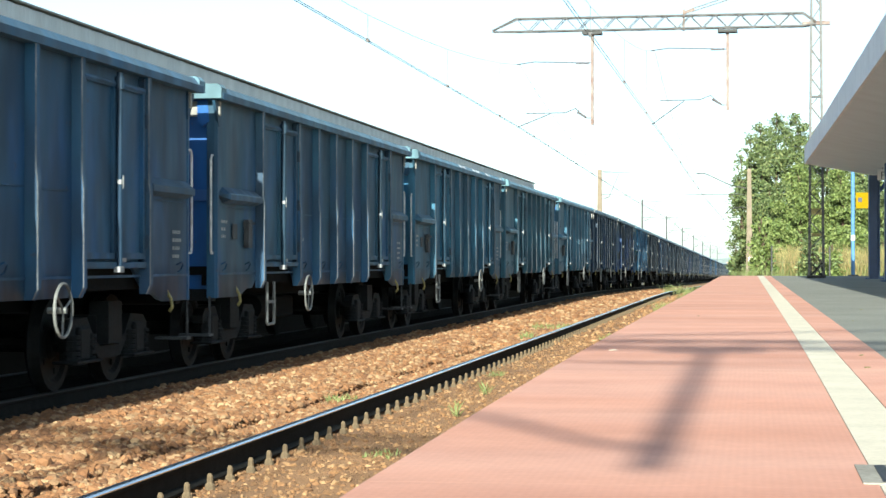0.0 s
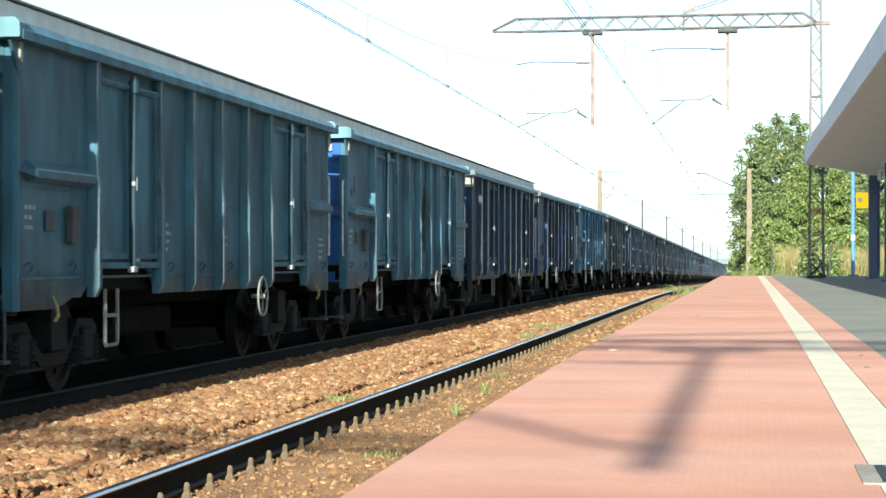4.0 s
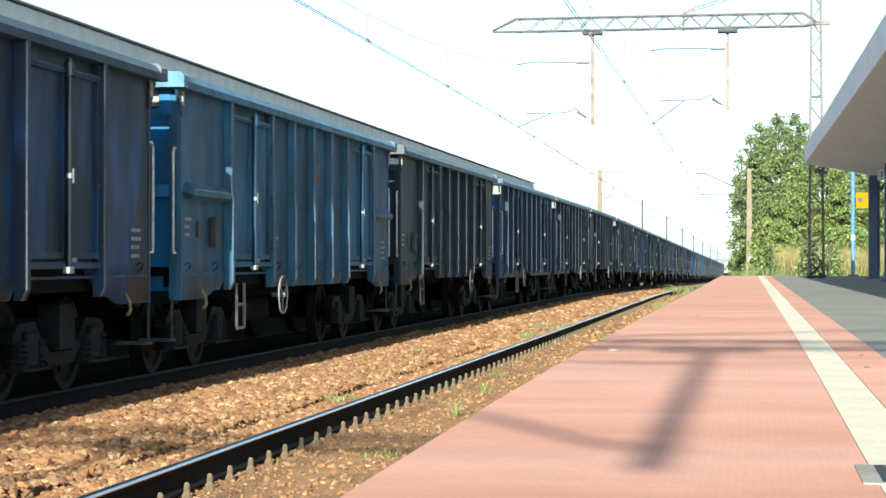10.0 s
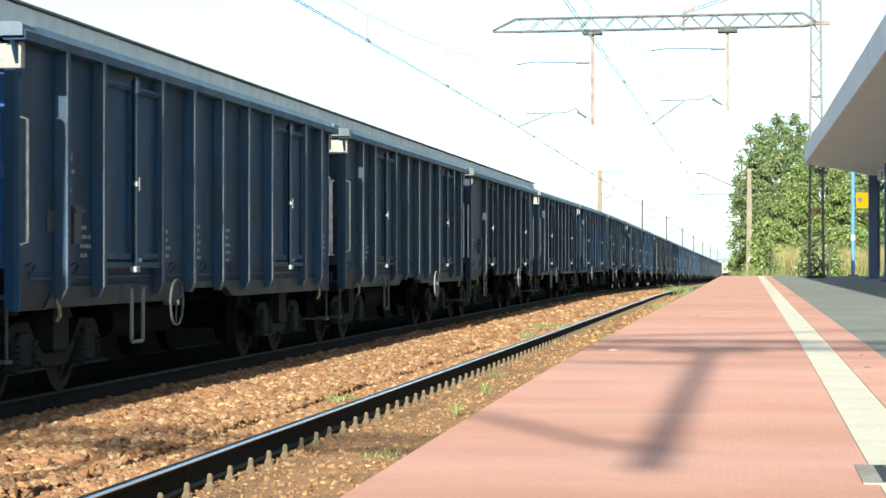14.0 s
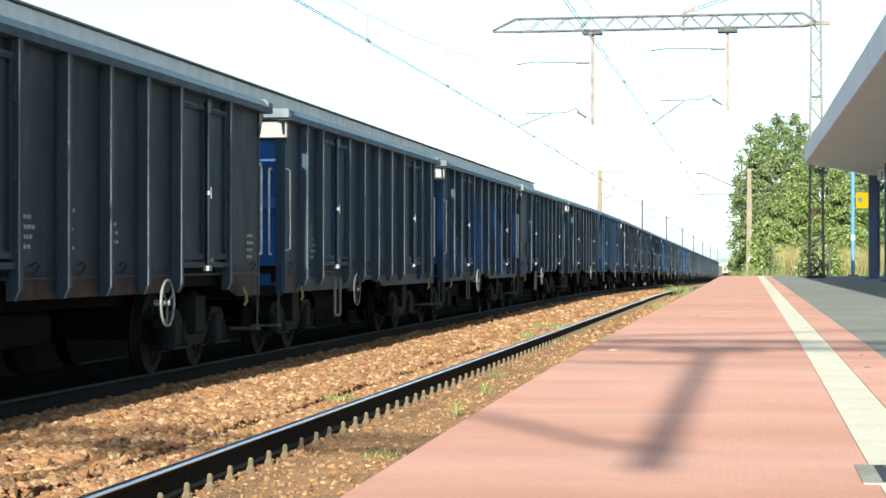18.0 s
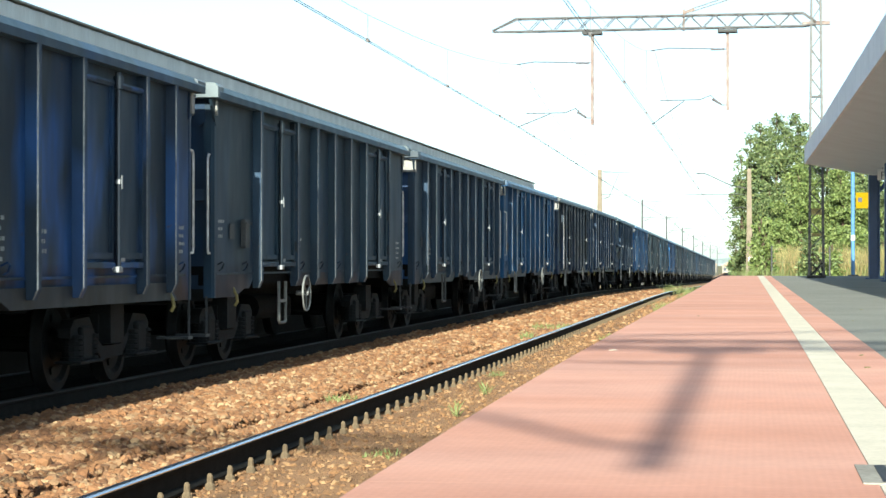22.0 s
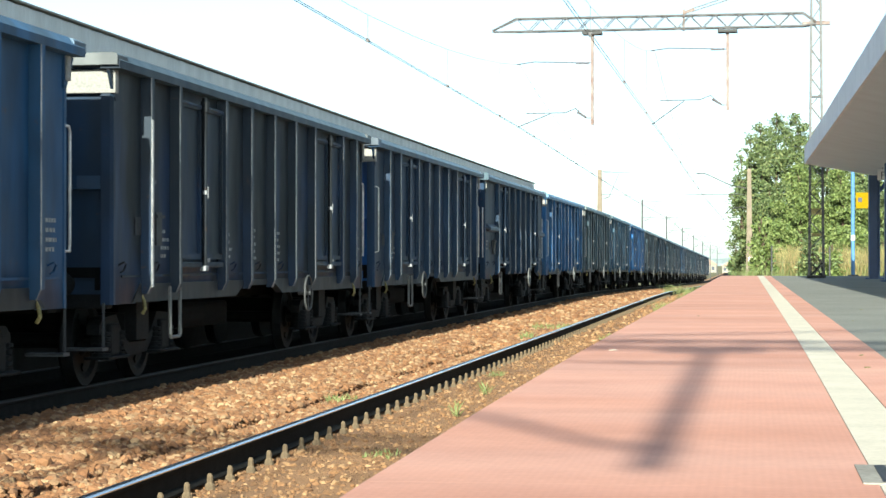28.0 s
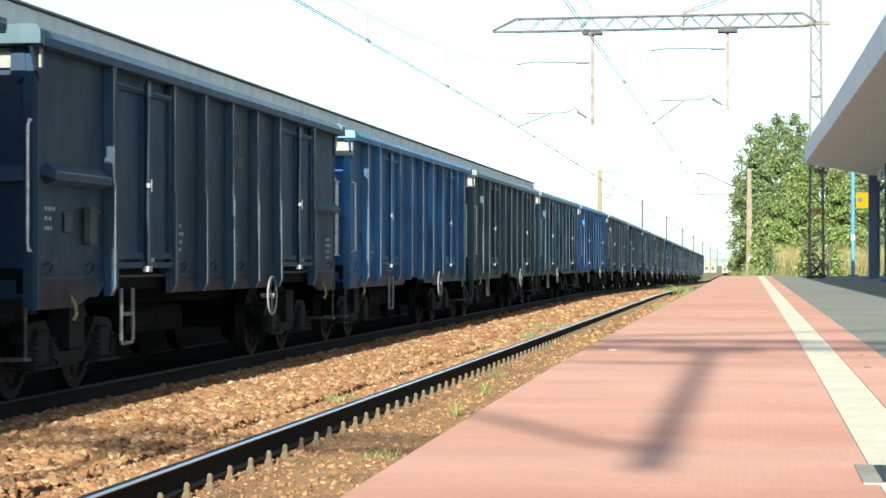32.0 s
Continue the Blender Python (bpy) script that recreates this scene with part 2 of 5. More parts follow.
M["roof_tile"] = mat("pale_roof_tiles", (0.4, 0.27, 0.2), 0.8, 0, 0.2, 1.0, 10, 0.2)
M["hill"] = mat("hazy_far_hill", (0.22, 0.27, 0.28), 1.0, 0, 0.3, 0.02, 0.3, 0.0)


# ---- mesh helpers ----
def box(bm, x0, x1, y0, y1, z0, z1):
    v = [bm.verts.new(p) for p in ((x0, y0, z0), (x1, y0, z0), (x1, y1, z0), (x0, y1, z0), (x0, y0, z1), (x1, y0, z1), (x1, y1, z1), (x0, y1, z1))]
    for f in ((3, 2, 1, 0), (4, 5, 6, 7), (0, 1, 5, 4), (1, 2, 6, 5), (2, 3, 7, 6), (3, 0, 4, 7)):
        bm.faces.new([v[i] for i in f])
    return bm


def bbox(x0, x1, y0, y1, z0, z1, bevel=0.0):
    bm = box(bmesh.new(), x0, x1, y0, y1, z0, z1)
    if bevel:
        bmesh.ops.bevel(bm, geom=bm.edges[:], offset=bevel, segments=2, affect="EDGES", profile=0.5)
    return bm


def prism(outline, axis, a, b, bm=None):
    """Extrude a closed outline (u, v) along x, y or z from a to b."""
    bm = bm or bmesh.new()
    at = {"x": lambda u, v, w: (w, u, v), "y": lambda u, v, w: (u, w, v), "z": lambda u, v, w: (u, v, w)}[axis]
    lo = [bm.verts.new(at(u, v, a)) for u, v in outline]
    hi = [bm.verts.new(at(u, v, b)) for u, v in outline]
    k = len(outline)
    bm.faces.new(lo[::-1])
    bm.faces.new(hi)
    for i in range(k):
        bm.faces.new((lo[i], lo[(i + 1) % k], hi[(i + 1) % k], hi[i]))
    bmesh.ops.recalc_face_normals(bm, faces=bm.faces)
    return bm


def bar(bm, p, q, w, h=None, sides=4):
    """A straight bar from p to q."""
    p, q = Vector(p), Vector(q)
    z = (q - p).normalized()
    x = z.cross(Vector((0, 0, 1)) if abs(z.z) < 0.9 else Vector((0, 1, 0))).normalized()
    y = z.cross(x)
    h = h or w
    ring = []
    for s in (p, q):
        if sides == 4:
            pts = [s + x * (a * w / 2) + y * (b * h / 2) for a, b in ((-1, -1), (1, -1), (1, 1), (-1, 1))]
        else:
            pts = [s + x * (w / 2 * math.cos(2 * math.pi * i / sides)) + y * (h / 2 * math.sin(2 * math.pi * i / sides)) for i in range(sides)]
        ring.append([bm.verts.new(c) for c in pts])
    k = len(ring[0])
    for i in range(k):
        bm.faces.new((ring[0][i], ring[0][(i + 1) % k], ring[1][(i + 1) % k], ring[1][i]))
    bm.faces.new(ring[0][::-1])
    bm.faces.new(ring[1])
    return bm


def bars(pts, w, sides=6):
    """One bent bar through all the points."""
    bm = bmesh.new()
    pts = [Vector(p) for p in pts]
    rings = []
    side = None
    for i, p in enumerate(pts):
        t = (pts[min(i + 1, len(pts) - 1)] - pts[max(i - 1, 0)]).normalized()
        if side is None or abs(side.dot(t)) > 0.95:
            side = t.cross(Vector((0, 0, 1)) if abs(t.z) < 0.9 else Vector((0, 1, 0)))
        side = (side - t * side.dot(t)).normalized()
        up = t.cross(side)
        rings.append([bm.verts.new(p + side * (w / 2 * math.cos(2 * math.pi * k / sides)) + up * (w / 2 * math.sin(2 * math.pi * k / sides))) for k in range(sides)])
    for a, b in zip(rings, rings[1:]):
        for k in range(sides):
            bm.faces.new((a[k], a[(k + 1) % sides], b[(k + 1) % sides], b[k]))
    bm.faces.new(rings[0][::-1])
    bm.faces.new(rings[-1])
    return bm


def mesh_of(name, bm, material):
    me = bpy.data.meshes.new(name)
    bmesh.ops.recalc_face_normals(bm, faces=bm.faces)
    bm.to_mesh(me)
    bm.free()
    me.materials.append(material)
    return me


def part(name, bm, material, parent, label=""):
    ob = new(name, bm if isinstance(bm, bpy.types.Mesh) else mesh_of(name, bm, material))
    ob.parent = parent
    return tagged(ob, label)


def thing(name, label, category, m=None, group="", kind="", bm=None, material=None):
    ob = new(name, mesh_of(name, bm, material) if bm else None)
    if m is not None:
        ob.matrix_basis = m
    return tagged(ob, label, category, group, kind)


def loose(name, verts, faces, material):
    me = bpy.data.meshes.new(name)
    me.from_pydata(verts, [], faces)
    me.materials.append(material)
    me.update()
    return me


def np_mesh(name, verts, quads, material):
    """A mesh from arrays of points and three- or four-cornered faces."""
    me = bpy.data.meshes.new(name)
    me.vertices.add(len(verts))
    me.vertices.foreach_set("co", np.ascontiguousarray(verts, dtype=np.float32).ravel())
    me.loops.add(quads.size)
    me.loops.foreach_set("vertex_index", np.ascontiguousarray(quads, dtype=np.int32).ravel())
    me.polygons.add(len(quads))
    me.polygons.foreach_set("loop_start", np.arange(0, quads.size, quads.shape[1], dtype=np.int32))
    me.polygons.foreach_set("use_smooth", np.zeros(len(quads), dtype=bool))
    me.update(calc_edges=True)
    me.materials.append(material)
    return me


# ---- plan: y runs along the tracks, z = 0 is the rail head ----
NEAR, FAR = -2.80, -7.46            # centre lines of the two tracks
PZ, EDGE = 0.71, -0.98              # platform top and platform edge
BED = -0.19                         # ballast between the rails
Y0, Y1 = -45.0, 700.0

# ---- the ground ----
def grade(y):
    """The line runs level past the platform, then falls gently and levels out again far off."""
    return -0.00013 * (np.clip(y, 70, 100) - 70) ** 2 - 0.0078 * np.clip(np.asarray(y, dtype=float) - 100, 0, 320)


SPANS = [60, 70, 75, 80, 85, 90, 95, 100, 130, 180, 240, 320, 420]


def sweep(outline, a, b):
    """Extrude a closed outline (x, z) along the line and its grade."""
    bm = bmesh.new()
    rings = [[bm.verts.new((u, y, v + float(grade(y)))) for u, v in outline] for y in [a] + [q for q in SPANS if a < q < b] + [b]]
    k = len(outline)
    for p, q in zip(rings, rings[1:]):
        for i in range(k):
            bm.faces.new((p[i], p[(i + 1) % k], q[(i + 1) % k], q[i]))
    bm.faces.new(rings[0][::-1])
    bm.faces.new(rings[-1])
    return bm


gb = sweep([(-900, -1.6), (900, -1.6), (900, -0.62), (-900, -0.62)], -120, 1800)
thing("ground", "dry yellowish grassland around the railway line", "ground", kind="structure", bm=gb, material=M["ground"])
bed = sweep([(-11.2, -0.61), (-10.2, -0.2), (-5.75, BED), (-5.2, BED - 0.06), (-4.55, -0.24), (-3.9, BED - 0.01), (-3.0, BED), (-2.0, BED - 0.02), (-1.35, -0.27), (EDGE + 0.2, -0.3), (EDGE + 0.2, -0.61)], Y0, Y1)
thing("trackbed", "orange-brown ballast and sandy soil under both tracks", "track bed", kind="structure", bm=bed, material=M["ballast_bed"])


def bed_height(x):
    return np.interp(x, [-11.2, -10.2, -5.75, -5.2, -4.55, -3.9, -3.0, -2.0, -1.35, -0.7], [-0.61, -0.2, BED, BED - 0.06, -0.24, BED - 0.01, BED, BED - 0.02, -0.27, -0.3])


# near-black strip laid over the bed between the train's rails
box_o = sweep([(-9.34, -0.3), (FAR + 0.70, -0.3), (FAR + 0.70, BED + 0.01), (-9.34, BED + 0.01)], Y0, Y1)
thing("trackbed_oily", "near-black ballast between the rails under the train", "track bed", kind="structure", bm=box_o, material=M["dark_bed"])


PHI = (1 + 5 ** 0.5) / 2
ICO = [(-1, PHI, 0), (1, PHI, 0), (-1, -PHI, 0), (1, -PHI, 0), (0, -1, PHI), (0, 1, PHI), (0, -1, -PHI), (0, 1, -PHI), (PHI, 0, -1), (PHI, 0, 1), (-PHI, 0, -1), (-PHI, 0, 1)]
ICO_F = [(i, j, k) for i in range(12) for j in range(i) for k in range(j) if all(abs(sum((ICO[a][c] - ICO[b][c]) ** 2 for c in range(3)) - 4) < 0.01 for a, b in ((i, j), (j, k), (i, k)))]
ICO_F = [t if Vector(ICO[t[0]]).cross(Vector(ICO[t[1]])).dot(Vector(ICO[t[2]])) > 0 else t[::-1] for t in ICO_F]


def stones(name, label, x0, x1, y0, y1, count, size, material, seed, power=1.0, pile=0.0, lie=0.22):
    """Angular loose stones lying on the bed, denser towards y0."""
    rng = np.random.default_rng(seed)
    y = y0 + (y1 - y0) * rng.random(count) ** power
    x = x0 + (x1 - x0) * rng.random(count)
    s = size * (0.5 + rng.random(count) ** 2 * 1.0)
    base = np.array(ICO) / 1.9
    v = base[None] * (0.62 + 0.55 * rng.random((count, 12, 1))) * (0.6 + 0.6 * rng.random((count, 1, 3)))
    q = rng.normal(size=(count, 4))
    q /= np.linalg.norm(q, axis=1)[:, None]
    w, a, b, c = q.T
    R = np.stack([1 - 2 * (b * b + c * c), 2 * (a * b - c * w), 2 * (a * c + b * w), 2 * (a * b + c * w), 1 - 2 * (a * a + c * c), 2 * (b * c - a * w), 2 * (a * c - b * w), 2 * (b * c + a * w), 1 - 2 * (a * a + b * b)], 1).reshape(-1, 3, 3)
    v = np.einsum("nij,nkj->nki", R, v) * s[:, None, None]
    v[:, :, 2] *= 0.75
    lump = pile * np.exp(-((x + 4.9) / 0.5) ** 2) * (0.6 + 0.4 * np.sin(y * 1.7) * np.sin(y * 0.53 + 1))
    z = bed_height(x) + grade(y) + s * lie * (0.3 + 1.4 * rng.random(count)) + lump * rng.random(count)
    v += np.stack([x, y, z], 1)[:, None, :]
    f = np.array(ICO_F)
    quads = (f[None] + 12 * np.arange(count)[:, None, None]).reshape(-1, 3)
    ob = new(name, np_mesh(name, v.reshape(-1, 3), quads, material))
    return tagged(ob, label, "ballast", kind="stuff")


stones("ballast_stones", "loose orange-brown crushed stone between the two tracks", -6.6, -4.5, 9, 38, 78000, 0.038, M["stone"], 1, 1.5, 0.14, 0.4)
stones("ballast_stones", "flat stones half sunk in soil beside the rail", -4.6, -3.62, 9, 38, 15000, 0.03, M["stone"], 5, 1.5)
stones("ballast_stones", "loose orange-brown crushed stone further along the tracks", -6.6, -3.62, 36, 130, 20000, 0.06, M["stone"], 2, 1.6, 0.10, 0.3)
stones("ballast_stones", "larger broken stones heaped between the tracks", -6.2, -4.75, 12, 22, 5000, 0.046, M["stone"], 6, 1.2, 0.12, 0.45)
stones("gravel", "small yellowish gravel on the soil between rail and platform", -3.5, -1.0, 5, 40, 14000, 0.022, M["gravel"], 3, 1.7)
stones("gravel", "yellowish gravel on the soil further along the platform", -3.5, -1.0, 36, 110, 3500, 0.045, M["gravel"], 4, 1.5)

# ---- rails, sleepers, fastenings ----
RAIL = [(-0.07, -0.172), (0.07, -0.172), (0.07, -0.160), (0.012, -0.142), (0.009, -0.045), (0.034, -0.034), (0.036, -0.008), (-0.036, -0.008), (-0.034, -0.034), (-0.009, -0.045), (-0.012, -0.142), (-0.07, -0.160)]


def track(x, name, label, head, sink):
    t = thing(name, label, "railway track", pose(x, 0, 0), kind="structure")
    for side in (-0.7535, 0.7535):
        r = part("rail", sweep([(u + side, v) for u, v in RAIL], Y0, Y1), M["rail"], t, "dark steel rail")
        part("rail_head", sweep([(side - 0.0375, -0.016), (side + 0.0375, -0.016), (side + 0.0375, -0.009), (side + 0.033, -0.0035), (side + 0.022, 0.0), (side - 0.022, 0.0), (side - 0.033, -0.0035), (side - 0.0375, -0.009)], Y0, Y1), head, r, "worn running surface")
    sl = prism([(-1.28, -0.37), (1.28, -0.37), (1.24, -0.196), (-1.24, -0.196)], "y", -0.12, 0.12)
    me = mesh_of("sleeper", sl, M["sleeper"])
    for i in range(150):
        s = part("sleeper", me, None, t)
        s.location = (0, 11.81 + (i - 12) * 0.545, -sink + float(grade(11.81 + (i - 12) * 0.545)))
    return t


track_near = track(NEAR, "track_1", "empty track beside the platform with dusty fastenings", M["rail_top"], 0.045)
track_far = track(FAR, "track_2", "track that carries the goods train", M["rail_shaded"], 0.0)
cl = bmesh.new()
rings = []
for zz, rr in ((-0.20, 0.036), (-0.165, 0.032), (-0.15, 0.021), (-0.105, 0.019), (-0.09, 0.011)):
    rings.append([cl.verts.new((rr * math.cos(k * math.pi / 4), rr * math.sin(k * math.pi / 4), zz)) for k in range(8)])
for ra, rb in zip(rings, rings[1:]):
    for k in range(8):
        cl.faces.new((ra[k], ra[(k + 1) % 8], rb[(k + 1) % 8], rb[k]))
cl.faces.new(rings[-1])
cl.faces.new(rings[0][::-1])
clip = mesh_of("fastening", cl, M["clip"])
for i in range(150):
    for sx, rz in ((-0.7535 + 0.125, 0), (0.7535 - 0.125, 180)):
        c = part("fastening", clip, None, track_near)
        c.matrix_basis = pose(sx, 11.81 + (i - 12) * 0.545 + (0.02 if i % 3 else -0.01), float(grade(11.81 + (i - 12) * 0.545)), 0, 0, rz)

# ---- platform ----
platform = thing("platform", "station platform of red slabs with a cream line and grey asphalt", "platform", kind="structure")
PY0, PY1 = -40.0, 79.0
LEN = 2.69


def edge_x(y):
    """The platform edge swings out slightly, then follows the line's faint bend."""
    return -1.09 + 0.145 * math.exp(-(max(y, 2) - 4) / 7) - 0.0025 * max(0, y - 35)


def bend(y):
    return -0.0026 * max(0, y - 14)


def strip(bm, xa, xb, y0, y1, z0, z1):
    """A piece between two curves."""
    v = [bm.verts.new(p) for z in (z0, z1) for p in ((xa(y0), y0, z), (xb(y0), y0, z), (xb(y1), y1, z), (xa(y1), y1, z))]
    for f in ((3, 2, 1, 0), (4, 5, 6, 7), (0, 1, 5, 4), (1, 2, 6, 5), (2, 3, 7, 6), (3, 0, 4, 7)):
        bm.faces.new([v[i] for i in f])
    return bm


line_l, line_r = lambda y: 0.309 + 1.1 * bend(y), lambda y: 0.49 + 0.8 * bend(y)
lane = lambda y: 0.74 + 0.8 * bend(y)
body, lip = bmesh.new(), bmesh.new()
slab_rows = [(5.16 + (i - 16) * LEN, 5.16 + (i - 15) * LEN) for i in range(43)]
for ya, yb in slab_rows:
    strip(body, lambda y: edge_x(y) + 0.16, lambda y: 9.0, ya, yb, -0.6, PZ - 0.03)
    strip(lip, edge_x, lambda y: edge_x(y) + 0.34, ya, yb, PZ - 0.17, PZ - 0.031)
for bm_ in (body, lip):
    bmesh.ops.remove_doubles(bm_, verts=bm_.verts, dist=0.0005)
part("platform_body", body, M["concrete"], platform, "concrete platform body")
part("platform_edge", lip, M["concrete"], platform, "overhanging concrete edge")
for n_row, (ya, yb) in enumerate(slab_rows):
    sunk = 0.0
    for nm, xa, xb, mt in (("slab", edge_x, lambda y: line_l(y) - 0.003, "red_slab"), ("line_slab", line_l, line_r, "white_slab"), ("inner_slab", lambda y: line_r(y) + 0.003, lambda y: lane(y) - 0.002, "red_slab")):
        top = PZ + (sunk if nm == "slab" else -0.001)
        part(nm, strip(bmesh.new(), xa, xb, ya + 0.0006, yb - 0.0006, PZ - 0.03, top), M[mt], platform)
    part("asphalt", strip(bmesh.new(), lane, lambda y: 9.0, ya, yb, PZ - 0.03, PZ - 0.006), M["asphalt"], platform, "grey asphalt strip")
drain = thing("drain_cover", "small rusty metal cover set into the cream line", "drain cover", pose(0.3, 5.5, PZ))
part("frame", bbox(-0.032, 0.25, -0.235, 0.235, -0.012, 0.004), M["concrete"], drain, "pale speckled concrete frame")
part("plate", bbox(0.05, 0.24, -0.22, 0.22, 0.0, 0.009, 0.002), M["rust_plate"], drain, "rusty steel plate")
part("slot", bbox(0.018, 0.046, -0.22, 0.21, 0.0, 0.006), M["hazard"], drain, "dark slot")

# ---- sheet-metal shed behind the train ----
SX, SZ, SY = -14.2, 6.42, 135.5
shed = thing("warehouse", "long grey corrugated metal warehouse behind the train", "warehouse", kind="structure")
n_w = 700
sb = bmesh.new()
prev = None
for i in range(n_w + 1):
    y = -30 + (SY + 30) * i / n_w
    x = SX + (0.0, 0.03, 0.03, 0.0)[i % 4]
    cur = (sb.verts.new((x, y, -1.3)), sb.verts.new((x, y, SZ - 0.16)))
    if prev:
        sb.faces.new((prev[0], cur[0], cur[1], prev[1]))
    prev = cur
part("wall", sb, M["shed"], shed, "corrugated grey wall sheet")
part("wall_core", bbox(SX - 12, SX - 0.01, -30, SY - 0.02, -1.3, SZ - 0.2), M["shed"], shed)
part("gutter", bbox(SX - 0.05, SX + 0.1, -30.1, SY + 0.05, SZ - 0.13, SZ - 0.08, 0.02), M["gutter"], shed, "thin grey gutter")
part("roof", prism([(SX + 0.05, SZ - 0.08), (SX - 6, SZ + 0.55), (SX - 12.1, SZ - 0.08)], "y", -30.1, SY + 0.05), M["shed"], shed, "low grey metal roof")

# added wall: blocks sky and lit ground from beneath the wagons
thing("wall_1", "added plain dark wall keeping the space under the train dark", "wall", kind="structure", bm=bbox(-9.55, -9.35, -45, 128, -1.0, 1.1), material=M["grime"])


# ---- goods wagons; local y runs away from the near end, x to the platform ----
L, PITCH = 13.12, 14.04
TOP, BOT = 3.12, 0.90
HW = 1.36                            # half width of the side sheets
POSTS = {"old": (2.05, 4.15, 5.4, 6.62, 7.84, 9.06, 11.16), "new": (1.1, 2.15, 4.1, 5.32, 6.55, 7.78, 9.0, 10.98, 12.03)}
POSTS["plain"] = POSTS["old"]
YA, YB = 0.15, L - 0.22             # the body stands in from the ends of its top rails


def post_mesh(kind):
    """Hat-shaped stake; on the older kind it is deeper below mid height."""
    bm = bmesh.new()
    d0, d1 = {"old": (0.098, 0.113), "plain": (0.11, 0.11), "new": (0.112, 0.112)}[kind]
    lev = [(0.93, 0.07), (1.02, d1), (1.92, d1), (2.05, d0), (3.10, d0)]
    rows = []
    for z, d in lev:
        w = 0.06
        rows.append([bm.verts.new(p) for p in ((0, -w, z), (d - 0.008, -w * 0.8, z), (d, -w * 0.6, z), (d, w * 0.75, z), (0, w, z))])
    for a, b in zip(rows, rows[1:]):
        for i in range(4):
            f = bm.faces.new((a[i], a[i + 1], b[i + 1], b[i]))
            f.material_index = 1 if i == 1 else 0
    bm.faces.new(rows[0])
    bm.faces.new(rows[-1][::-1])
    return bm


def rib(length):
    """A pressed rib across an end bay, its ends running out flat."""
    bm = bmesh.new()
    rows = [[bm.verts.new(p) for p in ((0, y, 2.02 - 0.09 * f), (0, y, 2.02 + 0.1 * f), (0.105 * f, y, 2.02 + 0.015 * f), (0.105 * f, y, 2.02 - 0.05 * f))] for y, f in ((0.0, 0.12), (0.2, 1.0), (length - 0.06, 1.0), (length, 0.3))]
    for a, b in zip(rows, rows[1:]):
        for i in range(4):
            bm.faces.new((a[i], a[(i + 1) % 4], b[(i + 1) % 4], b[i]))
    bm.faces.new(rows[0][::-1])
    bm.faces.new(rows[-1])
    return bm


def sheet(outline, stakes, s):
    """A side sheet that bellies slightly between its stakes, with the outline's lower edge."""
    lower = sorted((u, v) for u, v in outline if v < TOP)
    bm = bmesh.new()
    prev = None
    for a, b in zip(stakes, stakes[1:]):
        for k in range(9):
            f = k / 8
            y = a + (b - a) * f
            belly = 0.022 * math.sin(math.pi * f) ** 2
            z0 = float(np.interp(y, [p[0] for p in lower], [p[1] for p in lower]))
            cur = []
            for z, g in ((z0, 0.2), (1.25, 0.6), (2.1, 1.0), (2.9, 0.6), (TOP, 0.0)):
                cur.append((bm.verts.new((s * (HW + 0.02 - belly * g), y, z)), bm.verts.new((s * (HW - 0.02 - belly * g), y, z))))
            if prev and k:
                for i in range(4):
                    bm.faces.new((prev[i][0], cur[i][0], cur[i + 1][0], prev[i + 1][0]))
                    bm.faces.new((prev[i][1], prev[i + 1][1], cur[i + 1][1], cur[i][1]))
                bm.faces.new((prev[0][0], prev[0][1], cur[0][1], cur[0][0]))
            prev = cur
    bmesh.ops.remove_doubles(bm, verts=bm.verts, dist=0.0005)
    for f in bm.faces:
        f.smooth = True
    return bm


def wheelset():
    bm = bmesh.new()
    bar(bm, (-0.95, 0, 0), (0.95, 0, 0), 0.16, sides=10)
    for s in (-1, 1):
        prof = [(0.66, 0.46), (0.69, 0.485), (0.72, 0.47), (0.80, 0.455), (0.80, 0.38), (0.765, 0.34), (0.76, 0.16), (0.80, 0.12), (0.80, 0.0)]
        k = 28
        rings = [[bm.verts.new((s * x, r * math.cos(2 * math.pi * i / k), r * math.sin(2 * math.pi * i / k))) for i in range(k)] for x, r in prof[:-1]]
        for a, b in zip(rings, rings[1:]):
            for i in range(k):
                bm.faces.new((a[i], a[(i + 1) % k], b[(i + 1) % k], b[i]))
        bm.faces.new(rings[-1])
        bm.faces.new(rings[0][::-1])
        for i in range(5):
            t = 2 * math.pi * i / 5
            box(bm, *sorted((s * 0.765, s * 0.782)), 0.27 * math.cos(t) - 0.03, 0.27 * math.cos(t) + 0.03, 0.27 * math.sin(t) - 0.03, 0.27 * math.sin(t) + 0.03)
    return bm


def spring():
    bm = bmesh.new()
    for i in range(5):
        bar(bm, (0, 0, i * 0.052), (0, 0, i * 0.052 + 0.034), 0.20, sides=12)
    bar(bm, (0, 0, 0), (0, 0, 0.25), 0.13, sides=8)
    return bm


SHARE = {}


def shared(key, make, material):
    if key not in SHARE:
        SHARE[key] = mesh_of(key.split("/")[0], make(), material)
    return SHARE[key]


